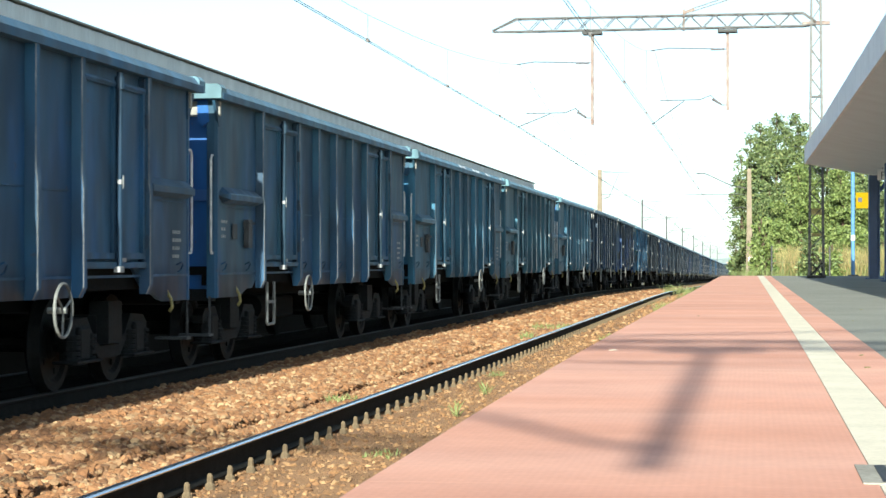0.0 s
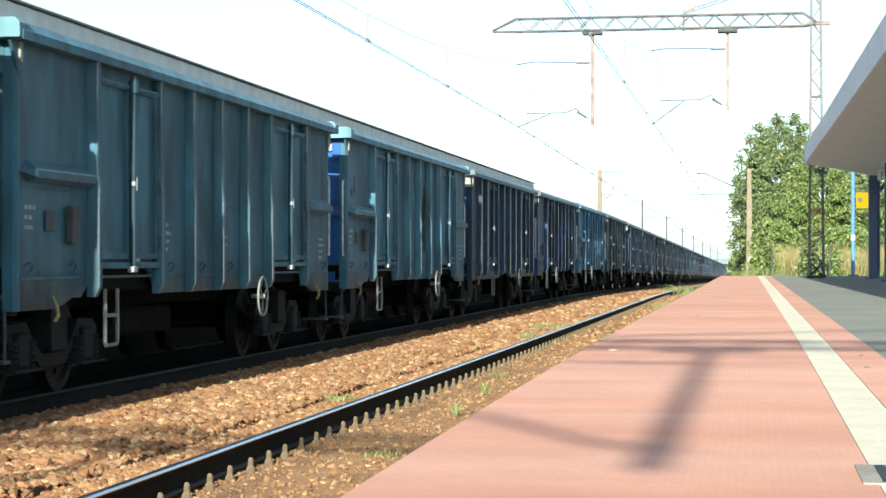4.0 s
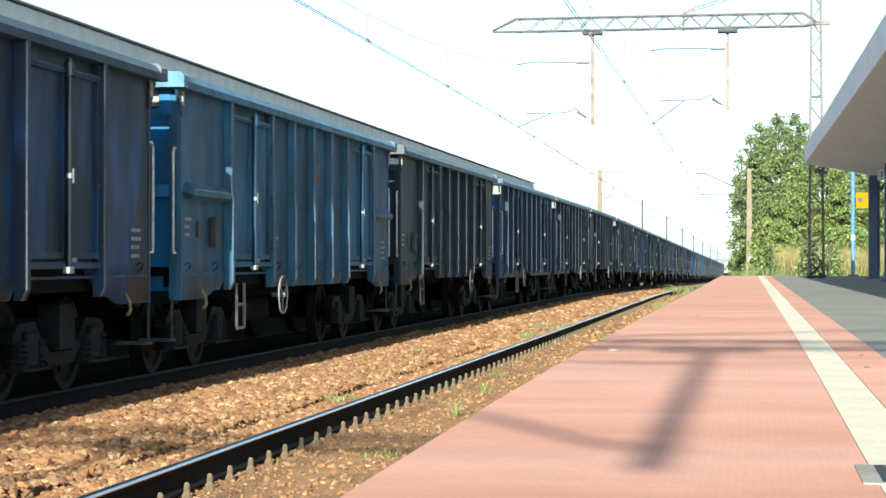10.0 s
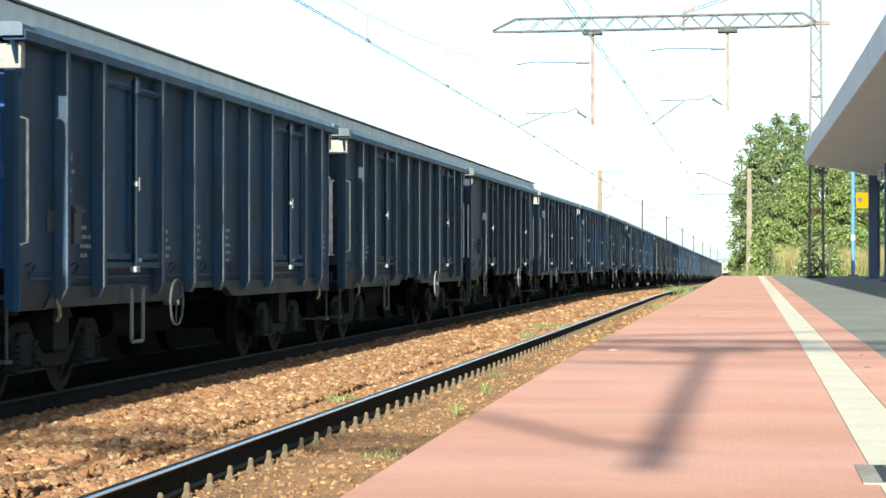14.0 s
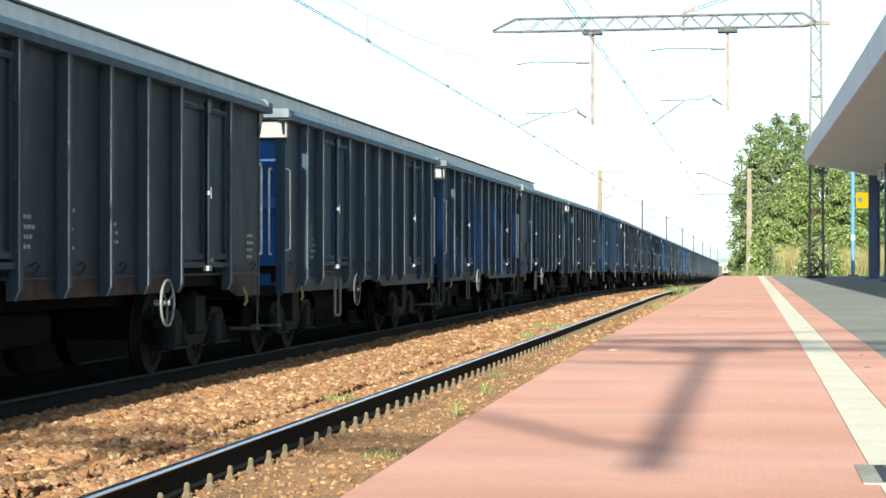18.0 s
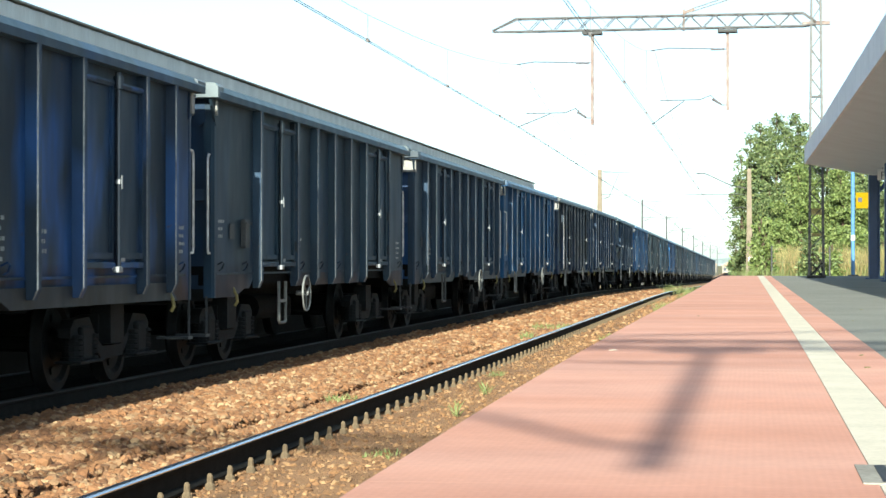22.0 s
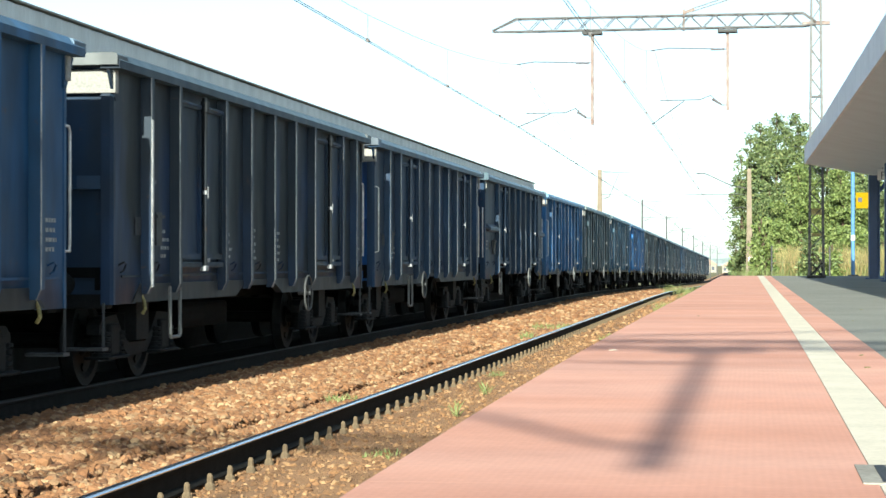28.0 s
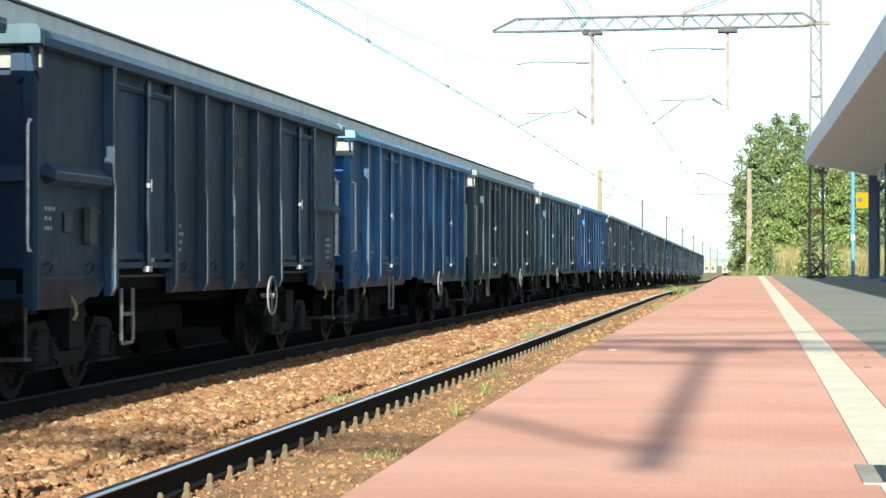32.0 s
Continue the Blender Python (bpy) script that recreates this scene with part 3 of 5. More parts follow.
def bogie(wagon, y):
    side = [(-1.28, 0.62), (-1.16, 0.70), (-0.72, 0.72), (-0.5, 0.52), (-0.3, 0.42), (0.3, 0.42), (0.5, 0.52), (0.72, 0.72), (1.16, 0.70), (1.28, 0.62), (1.28, 0.53), (0.62, 0.5), (0.35, 0.3), (-0.35, 0.3), (-0.62, 0.5), (-1.28, 0.53)]

    def frame_bm():
        bm = prism(side, "x", 0.93, 1.06)
        prism(side, "x", -1.06, -0.93, bm)
        box(bm, -1.0, 1.0, -0.25, 0.25, 0.48, 0.72)
        for s in (-1.02, 1.02):
            box(bm, s - 0.1, s + 0.1, -0.22, 0.22, 0.44, 0.86)
        return bm
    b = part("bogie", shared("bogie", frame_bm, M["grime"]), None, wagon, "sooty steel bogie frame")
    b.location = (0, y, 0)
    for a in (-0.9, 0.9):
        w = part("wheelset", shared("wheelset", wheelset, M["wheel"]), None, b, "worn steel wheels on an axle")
        w.location = (0, a, 0.46)
        for s in (-1, 1):
            x = part("axlebox", shared("axlebox", lambda: bbox(-0.11, 0.11, -0.16, 0.16, -0.15, 0.17, 0.03), M["grime"]), None, b)
            x.location = (s * 1.0, a, 0.46)
            for o in (-0.24, 0.24):
                p = part("spring", shared("spring", spring, M["grime"]), None, b)
                p.location = (s * 1.03, a + o, 0.31)
            seat = part("spring_seat", shared("spring_seat", lambda: bbox(-0.13, 0.13, -0.38, 0.38, -0.03, 0.0, 0.01), M["grime"]), None, b)
            seat.location = (s * 1.03, a, 0.31)
    return b


def wagon(kind):
    old = kind != "new"
    w = new("goods_wagon")
    P = M["paint"]

    def put(nm, key, make, material, loc=(0, 0, 0), parent=w, rz=0.0, label=""):
        o = part(nm, shared(nm + "/" + key, make, material), None, parent, label)
        o.matrix_basis = pose(*loc, 0, 0, rz)
        return o

    # underframe and floor
    def underframe():
        return prism([(-1.31, 0.98), (-1.2, 0.98), (-1.2, 1.1), (-0.57, 1.1), (-0.57, 0.78), (-0.33, 0.78), (-0.33, 1.1), (0.33, 1.1), (0.33, 0.78), (0.57, 0.78), (0.57, 1.1), (1.2, 1.1), (1.2, 0.98), (1.31, 0.98), (1.31, 1.2), (-1.31, 1.2)], "y", 0.12, L - 0.12)
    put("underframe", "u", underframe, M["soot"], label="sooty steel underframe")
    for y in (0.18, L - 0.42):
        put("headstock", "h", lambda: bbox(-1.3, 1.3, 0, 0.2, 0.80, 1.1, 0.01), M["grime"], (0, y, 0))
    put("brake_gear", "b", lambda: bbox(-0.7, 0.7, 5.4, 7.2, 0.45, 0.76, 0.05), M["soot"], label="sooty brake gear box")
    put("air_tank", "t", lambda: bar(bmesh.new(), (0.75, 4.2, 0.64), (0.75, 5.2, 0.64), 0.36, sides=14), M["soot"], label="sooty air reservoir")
    # side sheets, with the deeper skirts over the buffers' ends
    low = 0.84
    out = [(0.0, low), (1.2, low), (1.55, 0.93), (2.0, 0.93), (2.1, 1.2), (4.1, 1.2), (4.2, 0.93), (9.0, 0.93), (9.11, 1.2), (11.1, 1.2), (11.2, 0.93), (L - 1.55, 0.93), (L - 1.2, low), (L, low), (L, TOP), (0, TOP)]
    if not old:
        out = [(0.0, low), (0.9, low), (1.25, 1.02), (L - 1.25, 1.02), (L - 0.9, low), (L, low), (L, TOP), (0, TOP)]
    for s in (1, -1):
        put("side_sheet", kind + str(s), lambda: sheet(out, (YA,) + POSTS[kind] + (YB,), s), P, label="weathered steel side sheet")
        # lower longitudinal sill
        put("sill", kind + str(s), lambda: bbox(*sorted((s * (HW + 0.012), s * (HW + 0.029))), 0.2 if old else 0.4, L - 0.26 if old else L - 0.4, 1.10, 1.125), P)
        if not old:
            put("sole_bar", kind + str(s), lambda: prism([(0.75, 0.85), (4.9, 0.85), (5.25, 0.965), (7.0, 0.965), (7.35, 0.85), (L - 0.75, 0.85), (L - 1.0, 1.035), (1.0, 1.035)], "x", *sorted((s * (HW - 0.06), s * (HW + 0.03)))), P)
        # stakes
        ys = POSTS[kind]
        for y in ys:
            put("stake", kind, lambda: post_mesh(kind), P, (s * (HW + 0.02), y, 0), rz=0 if s > 0 else 180)
        for y in (YA, YB):
            put("corner_post", kind, lambda: prism([(-0.09, -0.06), (0.0, -0.06), (0.03, -0.03), (0.03, 0.03), (0.0, 0.06), (-0.09, 0.06)], "z", low, TOP), P, (s * HW, y, 0), rz=0 if s > 0 else 180)
        if kind == "old":
            put("weld_seam", str(s), lambda: bbox(*sorted((s * (HW + 0.002), s * (HW + 0.022))), 0.2, L - 0.26, 1.885, 1.9), P)
            for y0 in (0.17, L - 2.06):
                put("strengthening_bar", str(s), lambda: rib(1.82), P, (s * (HW + 0.02), y0 if s > 0 else y0 + 1.82, 0), rz=0 if s > 0 else 180)
        # double doors
        for yd in (2.09, 9.1) if old else (2.12, 8.99):
            for a, b in ((0.08, 1.0), (1.06, 1.96)):
                def leaf():
                    bm = box(bmesh.new(), 0, 0.03, a, b, 1.28, 2.98)
                    for z in (1.28, 2.92):
                        box(bm, 0.02, 0.065, a, b, z, z + 0.06)
                    for y in (a, b - 0.05):
                        box(bm, 0.02, 0.065, y, y + 0.05, 1.28, 2.98)
                    return bm
                dl = put("door_leaf", str(a), leaf, P, (s * (HW + 0.022), yd if s > 0 else yd + 2.05, 0), rz=0 if s > 0 else 180)
            lock = put("lock_bar", "l", lambda: bar(bar(bmesh.new(), (0, 0, 1.16), (0, 0, 3.06), 0.06, sides=8), (0.0, 0, 2.9), (0.0, 0, 3.02), 0.10, sides=8), P, (s * (HW + 0.115), yd + 1.03, 0), rz=0 if s > 0 else 180)
            put("door_handle", "h", lambda: box(bbox(-0.015, 0.03, -0.03, 0.035, 1.99, 2.04, 0.008), 0.015, 0.035, 0.02, 0.05, 1.95, 2.08), M["handle"], (0, 0, 0), parent=lock, label="worn pale handle")
            put("door_foot", "f", lambda: box(bbox(-0.03, 0.04, -0.09, 0.04, 1.15, 1.21, 0.01), 0.0, 0.03, 0.0, 0.13, 1.25, 1.29), M["handle"], (0, 0, 0), parent=lock, label="worn pale latch foot")
            put("door_header", "h", lambda: bar(bmesh.new(), (0, -0.95, 0), (0, 0.95, 0), 0.05, sides=8), P, (s * (HW + 0.075), yd + 1.03, 2.95))
            put("hinge_post", "p", lambda: bbox(-0.03, 0.035, -0.03, 0.03, 1.18, 3.08, 0.008), P, (s * (HW + 0.05), yd + 1.99, 0))
            put("door_sill", "s", lambda: bbox(-0.03, 0.05, -1.0, 1.0, 1.19, 1.25, 0.01), P, (s * (HW + 0.05), yd + 1.03, 0))
            for z in (1.45, 2.0, 2.65):
                put("hinge", "h", lambda: bar(bmesh.new(), (0, 0, -0.07), (0, 0, 0.07), 0.055, sides=8), P, (s * (HW + 0.09), yd + 1.99, z))
        # rope hooks along the sill
        for i in range(6):
            put("rope_hook", "h", lambda: bars([(0, -0.05, 0), (0.05, -0.03, 0.03), (0.05, 0.04, 0.01), (0.02, 0.06, -0.05), (0, 0.02, -0.07)], 0.018, 4), P, (s * (HW + 0.02), (0.35, 1.5, 4.7, 5.95, 7.2, 12.5)[i], 1.22))
        # top rail
        put("top_rail", str(s), lambda: prism([(s * 1.30, TOP - 0.02), (s * 1.495, TOP - 0.02), (s * 1.495, TOP + 0.055), (s * 1.43, TOP + 0.135), (s * 1.30, TOP + 0.135)], "y", -0.02, L + 0.02), P, label="box-section top rail")
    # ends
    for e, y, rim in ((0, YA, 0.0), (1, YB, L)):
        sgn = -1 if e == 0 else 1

        def end():
            bm = box(bmesh.new(), -HW, HW, -0.02, 0.02, low + 0.1, TOP)
            return bm
        en = put("end_wall", kind + str(e), end, P, (0, y + (0.03 if e == 0 else -0.03), 0), label="painted end wall")
        # sunlit strip below the cap, put into a pale colour
        put("end_band", kind, lambda: bbox(-1.42, 1.42, -0.075 if not old else -0.03, 0.03, 2.87 if not old else 2.92, 3.095, 0.008), M["pale"], (0, y, 0), rz=0 if e == 0 else 180, label="end top painted pale where the sun strikes it")
        put("end_beam", kind, lambda: prism([(-1.36, -0.02), (-1.05, -0.11), (1.05, -0.11), (1.36, -0.02), (1.36, 0.02), (-1.36, 0.02)], "z", 1.95, 2.08), P, (0, y, 0), rz=0 if e == 0 else 180)
        for x in (-0.5, 0.5):
            put("end_stake", kind, lambda: bbox(-0.06, 0.06, -0.05, 0.05, low + 0.1, 2.95, 0.015), P, (x, y, 0))
        # cap over the end
        if old:
            cap = [(-1.49, 3.11), (1.49, 3.11), (1.49, 3.23), (1.45, 3.275), (-1.45, 3.275), (-1.49, 3.23)]
        else:
            cap = [(-1.485, 3.13), (1.485, 3.13), (1.485, 3.225), (1.46, 3.245), (-1.46, 3.245), (-1.485, 3.225)]
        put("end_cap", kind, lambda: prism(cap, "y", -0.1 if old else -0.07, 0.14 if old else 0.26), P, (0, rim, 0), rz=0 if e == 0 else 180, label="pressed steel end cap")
        if old:
            for x in (-1.22, 1.22):
                put("cap_bracket", "b", lambda: prism([(-0.06, 3.1), (0.06, 3.1), (0.08, 2.86), (0.0, 2.80), (-0.06, 2.86)], "y", -0.07, 0.03), P, (x, y, 0))
        for x in (-1, 1):
            put("corner_gusset", str(x), lambda: prism([(0.0, 2.80), (-0.2, 3.09), (0.06, 3.09), (0.06, 2.80)], "x", *sorted((x * 1.37, x * 1.40))), P, (0, y, 0), rz=0 if e == 0 else 180)
        # buffers and draw gear
        for x in (-0.875, 0.875):
            def buf():
                bm = bar(bmesh.new(), (0, 0.2, 0), (0, -0.3, 0), 0.24, sides=12)
                bar(bm, (0, -0.3, 0), (0, -0.43, 0), 0.16, sides=12)
                bar(bm, (0, -0.43, 0), (0, -0.46, 0), 0.46, sides=16)
                return bm
            put("buffer", "b", buf, M["grime"], (x, rim, 1.04), rz=0 if e == 0 else 180)
        put("draw_hook", "d", lambda: bars([(0, 0, 1.04), (0, -0.3, 1.04), (0, -0.38, 0.95), (0, -0.45, 0.75)], 0.07), M["grime"], (0, rim, 0), rz=0 if e == 0 else 180)
        # shunter's step and handrails
        put("step", "s", lambda: box(bars([(0, 0, 0.86), (0, 0, 0.42)], 0.03), -0.34, 0.02, -0.09, 0.09, 0.405, 0.435), M["fitting"], (1.33, y - 0.16 if e == 0 else y + 0.16, 0), label="bent steel shunter's step")
        put("handrail", "e", lambda: bars([(0, 0, 1.35), (0, -0.12, 1.35), (0, -0.14, 1.42), (0, -0.14, 2.42), (0, -0.10, 2.47), (0, 0, 2.47)], 0.028), M["grab"], ((1.34 if old else 1.2) if e == 0 else 1.385, y, 0), rz=0 if e == 0 else 180, label="pale bent handrail")
        hook = put("coupling_hook", "h", lambda: bars([(0, 0, 0.95), (0.05, 0, 0.86), (0.06, 0, 0.78), (0.03, 0, 0.73)], 0.036), M["yellow_hook"], (HW, y + (0.92 if e == 0 else -0.75), 0), label="yellow-tipped rope hook")
    if not old:
        put("handrail", "side", lambda: bars([(0.0, 0, 1.40), (0.06, 0, 1.42), (0.06, 0, 2.45), (0.0, 0, 2.47)], 0.026), M["grab"], (HW + 0.03, YA, 0), label="pale bent handrail")
    # ladder under the door
    def ladder():
        bm = bars([(0, -0.19, 1.0), (0, -0.19, 0.50), (0, -0.16, 0.47), (0, 0.16, 0.47), (0, 0.19, 0.50), (0, 0.19, 1.0)], 0.04)
        if old:
            bar(bm, (0, -0.19, 0.75), (0, 0.19, 0.75), 0.035)
        return bm
    put("ladder", "l" + str(old), ladder, M["ladder"], (1.45, 2.75 if old else 2.5, 0), label="grey steel foot ladder")
    # handwheel
    def hand_wheel():
        k = 22
        pts = [(0, 0.235 * math.cos(2 * math.pi * i / k), 0.235 * math.sin(2 * math.pi * i / k)) for i in range(k + 1)]
        bm = bars(pts, 0.028)
        for i in range(3):
            t = math.pi * 2 * i / 3 + 0.4
            bar(bm, (0, 0, 0), (0, 0.23 * math.cos(t), 0.23 * math.sin(t)), 0.022, sides=6)
        bar(bm, (-0.14, 0, 0), (0.03, 0, 0), 0.06, sides=8)
        return bm
    put("hand_wheel", "w", hand_wheel, M["hand_wheel"], (1.51, 4.45 if old else 3.85, 0.83), label="pale brake handwheel")
    # plates and stencilled marks, all unreadable
    put("label_box", "b", lambda: bbox(0, 0.008, -0.11, 0.11, 1.52, 1.70, 0.004), M["fitting"], (HW + 0.02, 0.95, 0), label="dark metal label frame")
    put("label_box", "c", lambda: box(prism([(-0.1, 1.42), (0.1, 1.42), (0.1, 1.76), (-0.1, 1.76)], "x", 0, 0.06), 0.0, 0.085, -0.13, 0.13, 1.70, 1.73), M["fitting"], (HW + 0.02, 1.5, 0))

    def marks(spec):
        def make():
            bm = bmesh.new()
            r = random.Random(5)
            for y0, z0, rows, width in spec:
                for i in range(rows):
                    y = y0
                    while y < y0 + width * (0.6 + 0.4 * r.random()):
                        l = 0.03 + 0.05 * r.random()
                        box(bm, 0, 0.0015, y, y + l, z0 - i * 0.085, z0 - i * 0.085 + 0.036)
                        y += l + 0.025
            return bm
        return make
    spec = [(0.32, 1.7, 3, 0.25), (4.3, 1.62, 4, 0.5), (5.5, 1.7, 5, 0.3), (6.75, 1.6, 3, 0.35), (12.3, 1.55, 4, 0.3)] if old else [(1.3, 2.05, 3, 0.3), (1.75, 1.55, 4, 0.25), (4.3, 1.55, 4, 0.45), (5.55, 1.62, 5, 0.4), (6.8, 1.6, 5, 0.45), (8.0, 1.5, 3, 0.3), (12.4, 1.6, 4, 0.3)]
    tagged(put("marking", kind, marks(spec), M["marking"], (HW + 0.021, 0, 0), label="faded white stencilled marks"), kind="stuff")
    def table_mark():
        bm = bmesh.new()
        for z in (1.36, 1.46, 1.53, 1.60):
            box(bm, 0, 0.0015, 5.62, 6.02, z, z + 0.014)
        for y in (5.62, 5.82, 6.006):
            box(bm, 0, 0.0015, y, y + 0.014, 1.374, 1.60)
        return bm
    put("table_mark", "t", table_mark, M["marking"], (HW + 0.0, 0, 0), label="faded white framed table")
    for y in (1.98, L - 1.98):
        bogie(w, y)
    return w


# colours by place in the train: kind, side paint, share of fresher blue, end paint
GREYTEAL, COAL, NAVY, BLUE, SOOT = (0.045, 0.085, 0.105), (0.015, 0.026, 0.040), (0.012, 0.033, 0.066), (0.025, 0.085, 0.19), (0.015, 0.0155, 0.017)
BRIGHT = (0.02, 0.08, 0.24)
TRAIN = [("old", (0.027, 0.064, 0.108), 0.3, BRIGHT), ("old", (0.038, 0.075, 0.105), 0.35, BRIGHT), ("old", (0.042, 0.1, 0.14), 0, (0.03, 0.1, 0.17)), ("old", (0.052, 0.105, 0.128), 0, GREYTEAL), ("old", (0.062, 0.12, 0.157), 0, BRIGHT),
         ("new", COAL, 0.2, BRIGHT), ("plain", (0.015, 0.018, 0.026), 0.6, BRIGHT), ("old", (0.030, 0.088, 0.145), 0, (0.02, 0.12, 0.27)), ("plain", SOOT, 0, NAVY), ("new", NAVY, 0.1, BRIGHT),
         ("new", COAL, 0, COAL), ("plain", (0.013, 0.016, 0.02), 0, NAVY), ("new", COAL, 0.0, BRIGHT), ("new", (0.014, 0.022, 0.034), 1.0, BRIGHT), ("plain", (0.022, 0.032, 0.04), 0.1, NAVY),
         ("new", (0.02, 0.031, 0.048), 0, (0.014, 0.045, 0.12)), ("new", (0.021, 0.062, 0.125), 0, (0.02, 0.08, 0.17)), ("new", (0.014, 0.0145, 0.0155), 0.25, (0.015, 0.04, 0.08)), ("new", (0.018, 0.03, 0.054), 0.1, BRIGHT), ("old", (0.011, 0.027, 0.052), 0, (0.012, 0.035, 0.09)),
         # from here on the paint is lifted for the distance haze
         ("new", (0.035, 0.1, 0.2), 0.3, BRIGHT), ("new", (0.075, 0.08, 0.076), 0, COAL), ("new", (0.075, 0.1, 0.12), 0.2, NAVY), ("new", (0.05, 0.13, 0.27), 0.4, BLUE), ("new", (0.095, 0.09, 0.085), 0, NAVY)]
# train's rear: haze mixed into the paint, pulled towards pale grey
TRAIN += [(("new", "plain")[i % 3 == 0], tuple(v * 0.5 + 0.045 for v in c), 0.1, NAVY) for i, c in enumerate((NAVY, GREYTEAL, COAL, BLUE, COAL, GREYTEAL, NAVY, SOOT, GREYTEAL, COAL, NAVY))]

MADE = {kind: wagon(kind) for kind in ("new", "old", "plain")}
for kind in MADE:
    SHARE["stake/" + kind].materials.append(M["worn_lit_edge"])
wagons = []
used = set()
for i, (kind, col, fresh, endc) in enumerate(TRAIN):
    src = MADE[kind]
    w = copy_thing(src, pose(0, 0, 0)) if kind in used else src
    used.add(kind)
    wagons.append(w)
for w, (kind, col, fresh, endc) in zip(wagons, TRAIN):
    shade = "blue" if col[2] > 0.165 and col[0] < 0.04 else "teal" if col[1] > 0.07 else "dark navy" if col[2] > 1.5 * col[0] else "sooty black"
    tagged(w, f"weathered {shade} open goods wagon with steel stakes and double doors", "goods wagon", "wagons of the train")
    for o in w.children:
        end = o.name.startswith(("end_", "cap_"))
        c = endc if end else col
        # caps carry sunlit brightness in their paint, lifted above the wagon's colour
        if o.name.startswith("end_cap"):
            sun_lift = (0.13, 0.19, 0.2) if kind == "old" else (0.13, 0.132, 0.13)
            o.color = (sun_lift[0] + col[0], sun_lift[1] + 1.5 * col[1], sun_lift[2] + 1.5 * col[2], 0.0)
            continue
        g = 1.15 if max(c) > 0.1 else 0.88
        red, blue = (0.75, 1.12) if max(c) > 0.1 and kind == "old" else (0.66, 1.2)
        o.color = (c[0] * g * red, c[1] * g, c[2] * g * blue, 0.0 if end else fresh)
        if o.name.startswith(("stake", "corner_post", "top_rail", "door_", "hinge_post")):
            # stakes, posts, top rails and doors are coloured bluer than the sheets
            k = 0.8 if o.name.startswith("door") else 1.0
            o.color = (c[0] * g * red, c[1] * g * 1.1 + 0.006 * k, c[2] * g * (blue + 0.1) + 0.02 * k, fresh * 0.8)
        if o.name.startswith("sole_bar"):
            o.color = (0.02, 0.019, 0.018, 0.0)
        if o.name.startswith(("lock_bar", "hinge")):
            o.color = (col[0] * 0.5, col[1] * 0.6, col[2] * 0.7, 0.0)
# brake wheels and ladders stand at either end
WHEEL_FORE, LADDER_BACK = {1, 6, 7, 9, 12, 13, 14, 18, 22, 25, 28}, {5, 9, 10, 12, 13, 14, 15, 18, 20, 23}
for i, w in enumerate(wagons):
    for o in w.children:
        if o.name.startswith("hand_wheel"):
            o.location.y = 4.5 if i in WHEEL_FORE else 8.4
        if o.name.startswith("ladder"):
            o.location.y = 2.5 if TRAIN[i][0] == "old" else 3.3 if i in LADDER_BACK else 2.05
for i, nm in [(k, "hand_wheel") for k in (5, 8, 9, 12, 17, 18)] + [(k, "ladder") for k in (8, 10, 11, 13, 15)]:
    for o in wagons[i].children:
        if o.name.startswith(nm):
            o.material_slots[0].link = "OBJECT"
            o.material_slots[0].material = M["dull_wheel"]
# what sets single wagons apart
for i in (3, 5, 15, 17):
    for o in list(wagons[i].children):
        if o.name.startswith("handrail") and o.location.y < 1:
            bpy.data.objects.remove(o)
def blot(seed, w, h, thick=0.004):
    """A ragged flat flake standing in the x = 0 plane."""
    r = random.Random(seed)
    k = 26
    out = []
    for i in range(k):
        a = 2 * math.pi * i / k
        q = 0.55 + 0.45 * r.random()
        out.append((w / 2 * q * math.cos(a), h / 2 * q * math.sin(a)))
    return prism(out, "x", 0, thick)


for y, z, w, h in ((7.42, 2.05, 0.2, 0.9), (7.5, 1.9, 0.26, 0.6), (7.36, 1.65, 0.16, 0.45), (7.6, 2.35, 0.14, 0.7), (7.55, 1.6, 0.12, 0.4), (0.75, 2.45, 0.07, 0.3), (0.5, 2.3, 0.1, 0.14), (4.75, 2.45, 0.07, 0.45)):
    o = part("scrape", blot(int(y * 10), w, h), M["scar"], wagons[4], "ragged dark scrape in the paint")
    o.location = (HW + 0.021, y, z)
for y0, bend in ((7.16, -0.12), (7.66, 0.06)):
    pts = [(0.0, y0 + bend * math.sin(math.pi * k / 12) + 0.02 * math.sin(k * 2.1), 1.42 + 0.1 * k) for k in range(13)]
    o = part("scrape", bars(pts, 0.022, 4), M["scar"], wagons[4], "ragged dark scrape in the paint")
    o.location.x = HW + 0.016
for i, (y0, z0, sy, sz) in enumerate(((4.72, 2.35, 0.22, 0.2), (4.78, 2.05, 0.26, 0.22), (4.7, 1.75, 0.2, 0.18), (4.95, 1.9, 0.1, 0.35), (2.55, 1.75, 0.2, 0.2), (2.7, 1.5, 0.22, 0.16))):
    pts = [(0.0, y0 + sy * math.sin(k * 0.55 + i) + 0.05 * math.sin(k * 1.7), z0 + sz * math.cos(k * 0.41 + 2 * i) + 0.03 * math.cos(k * 1.3)) for k in range(34)]
    o = part("graffiti", bars(pts, 0.012, 4), M["scribble"], wagons[8], "pale blue sprayed scribble")
    o.location.x = HW + (0.018 if y0 > 4 else 0.054)
fc = bpy.data.curves.new("lettering", "FONT")
fc.body, fc.size, fc.extrude = "TEN", 0.13, 0.001
fo = new("lettering", fc)
bpy.context.view_layer.update()
ten = bpy.data.meshes.new_from_object(fo)
bpy.data.objects.remove(fo)
ten.materials.clear()
ten.materials.append(M["marking"])
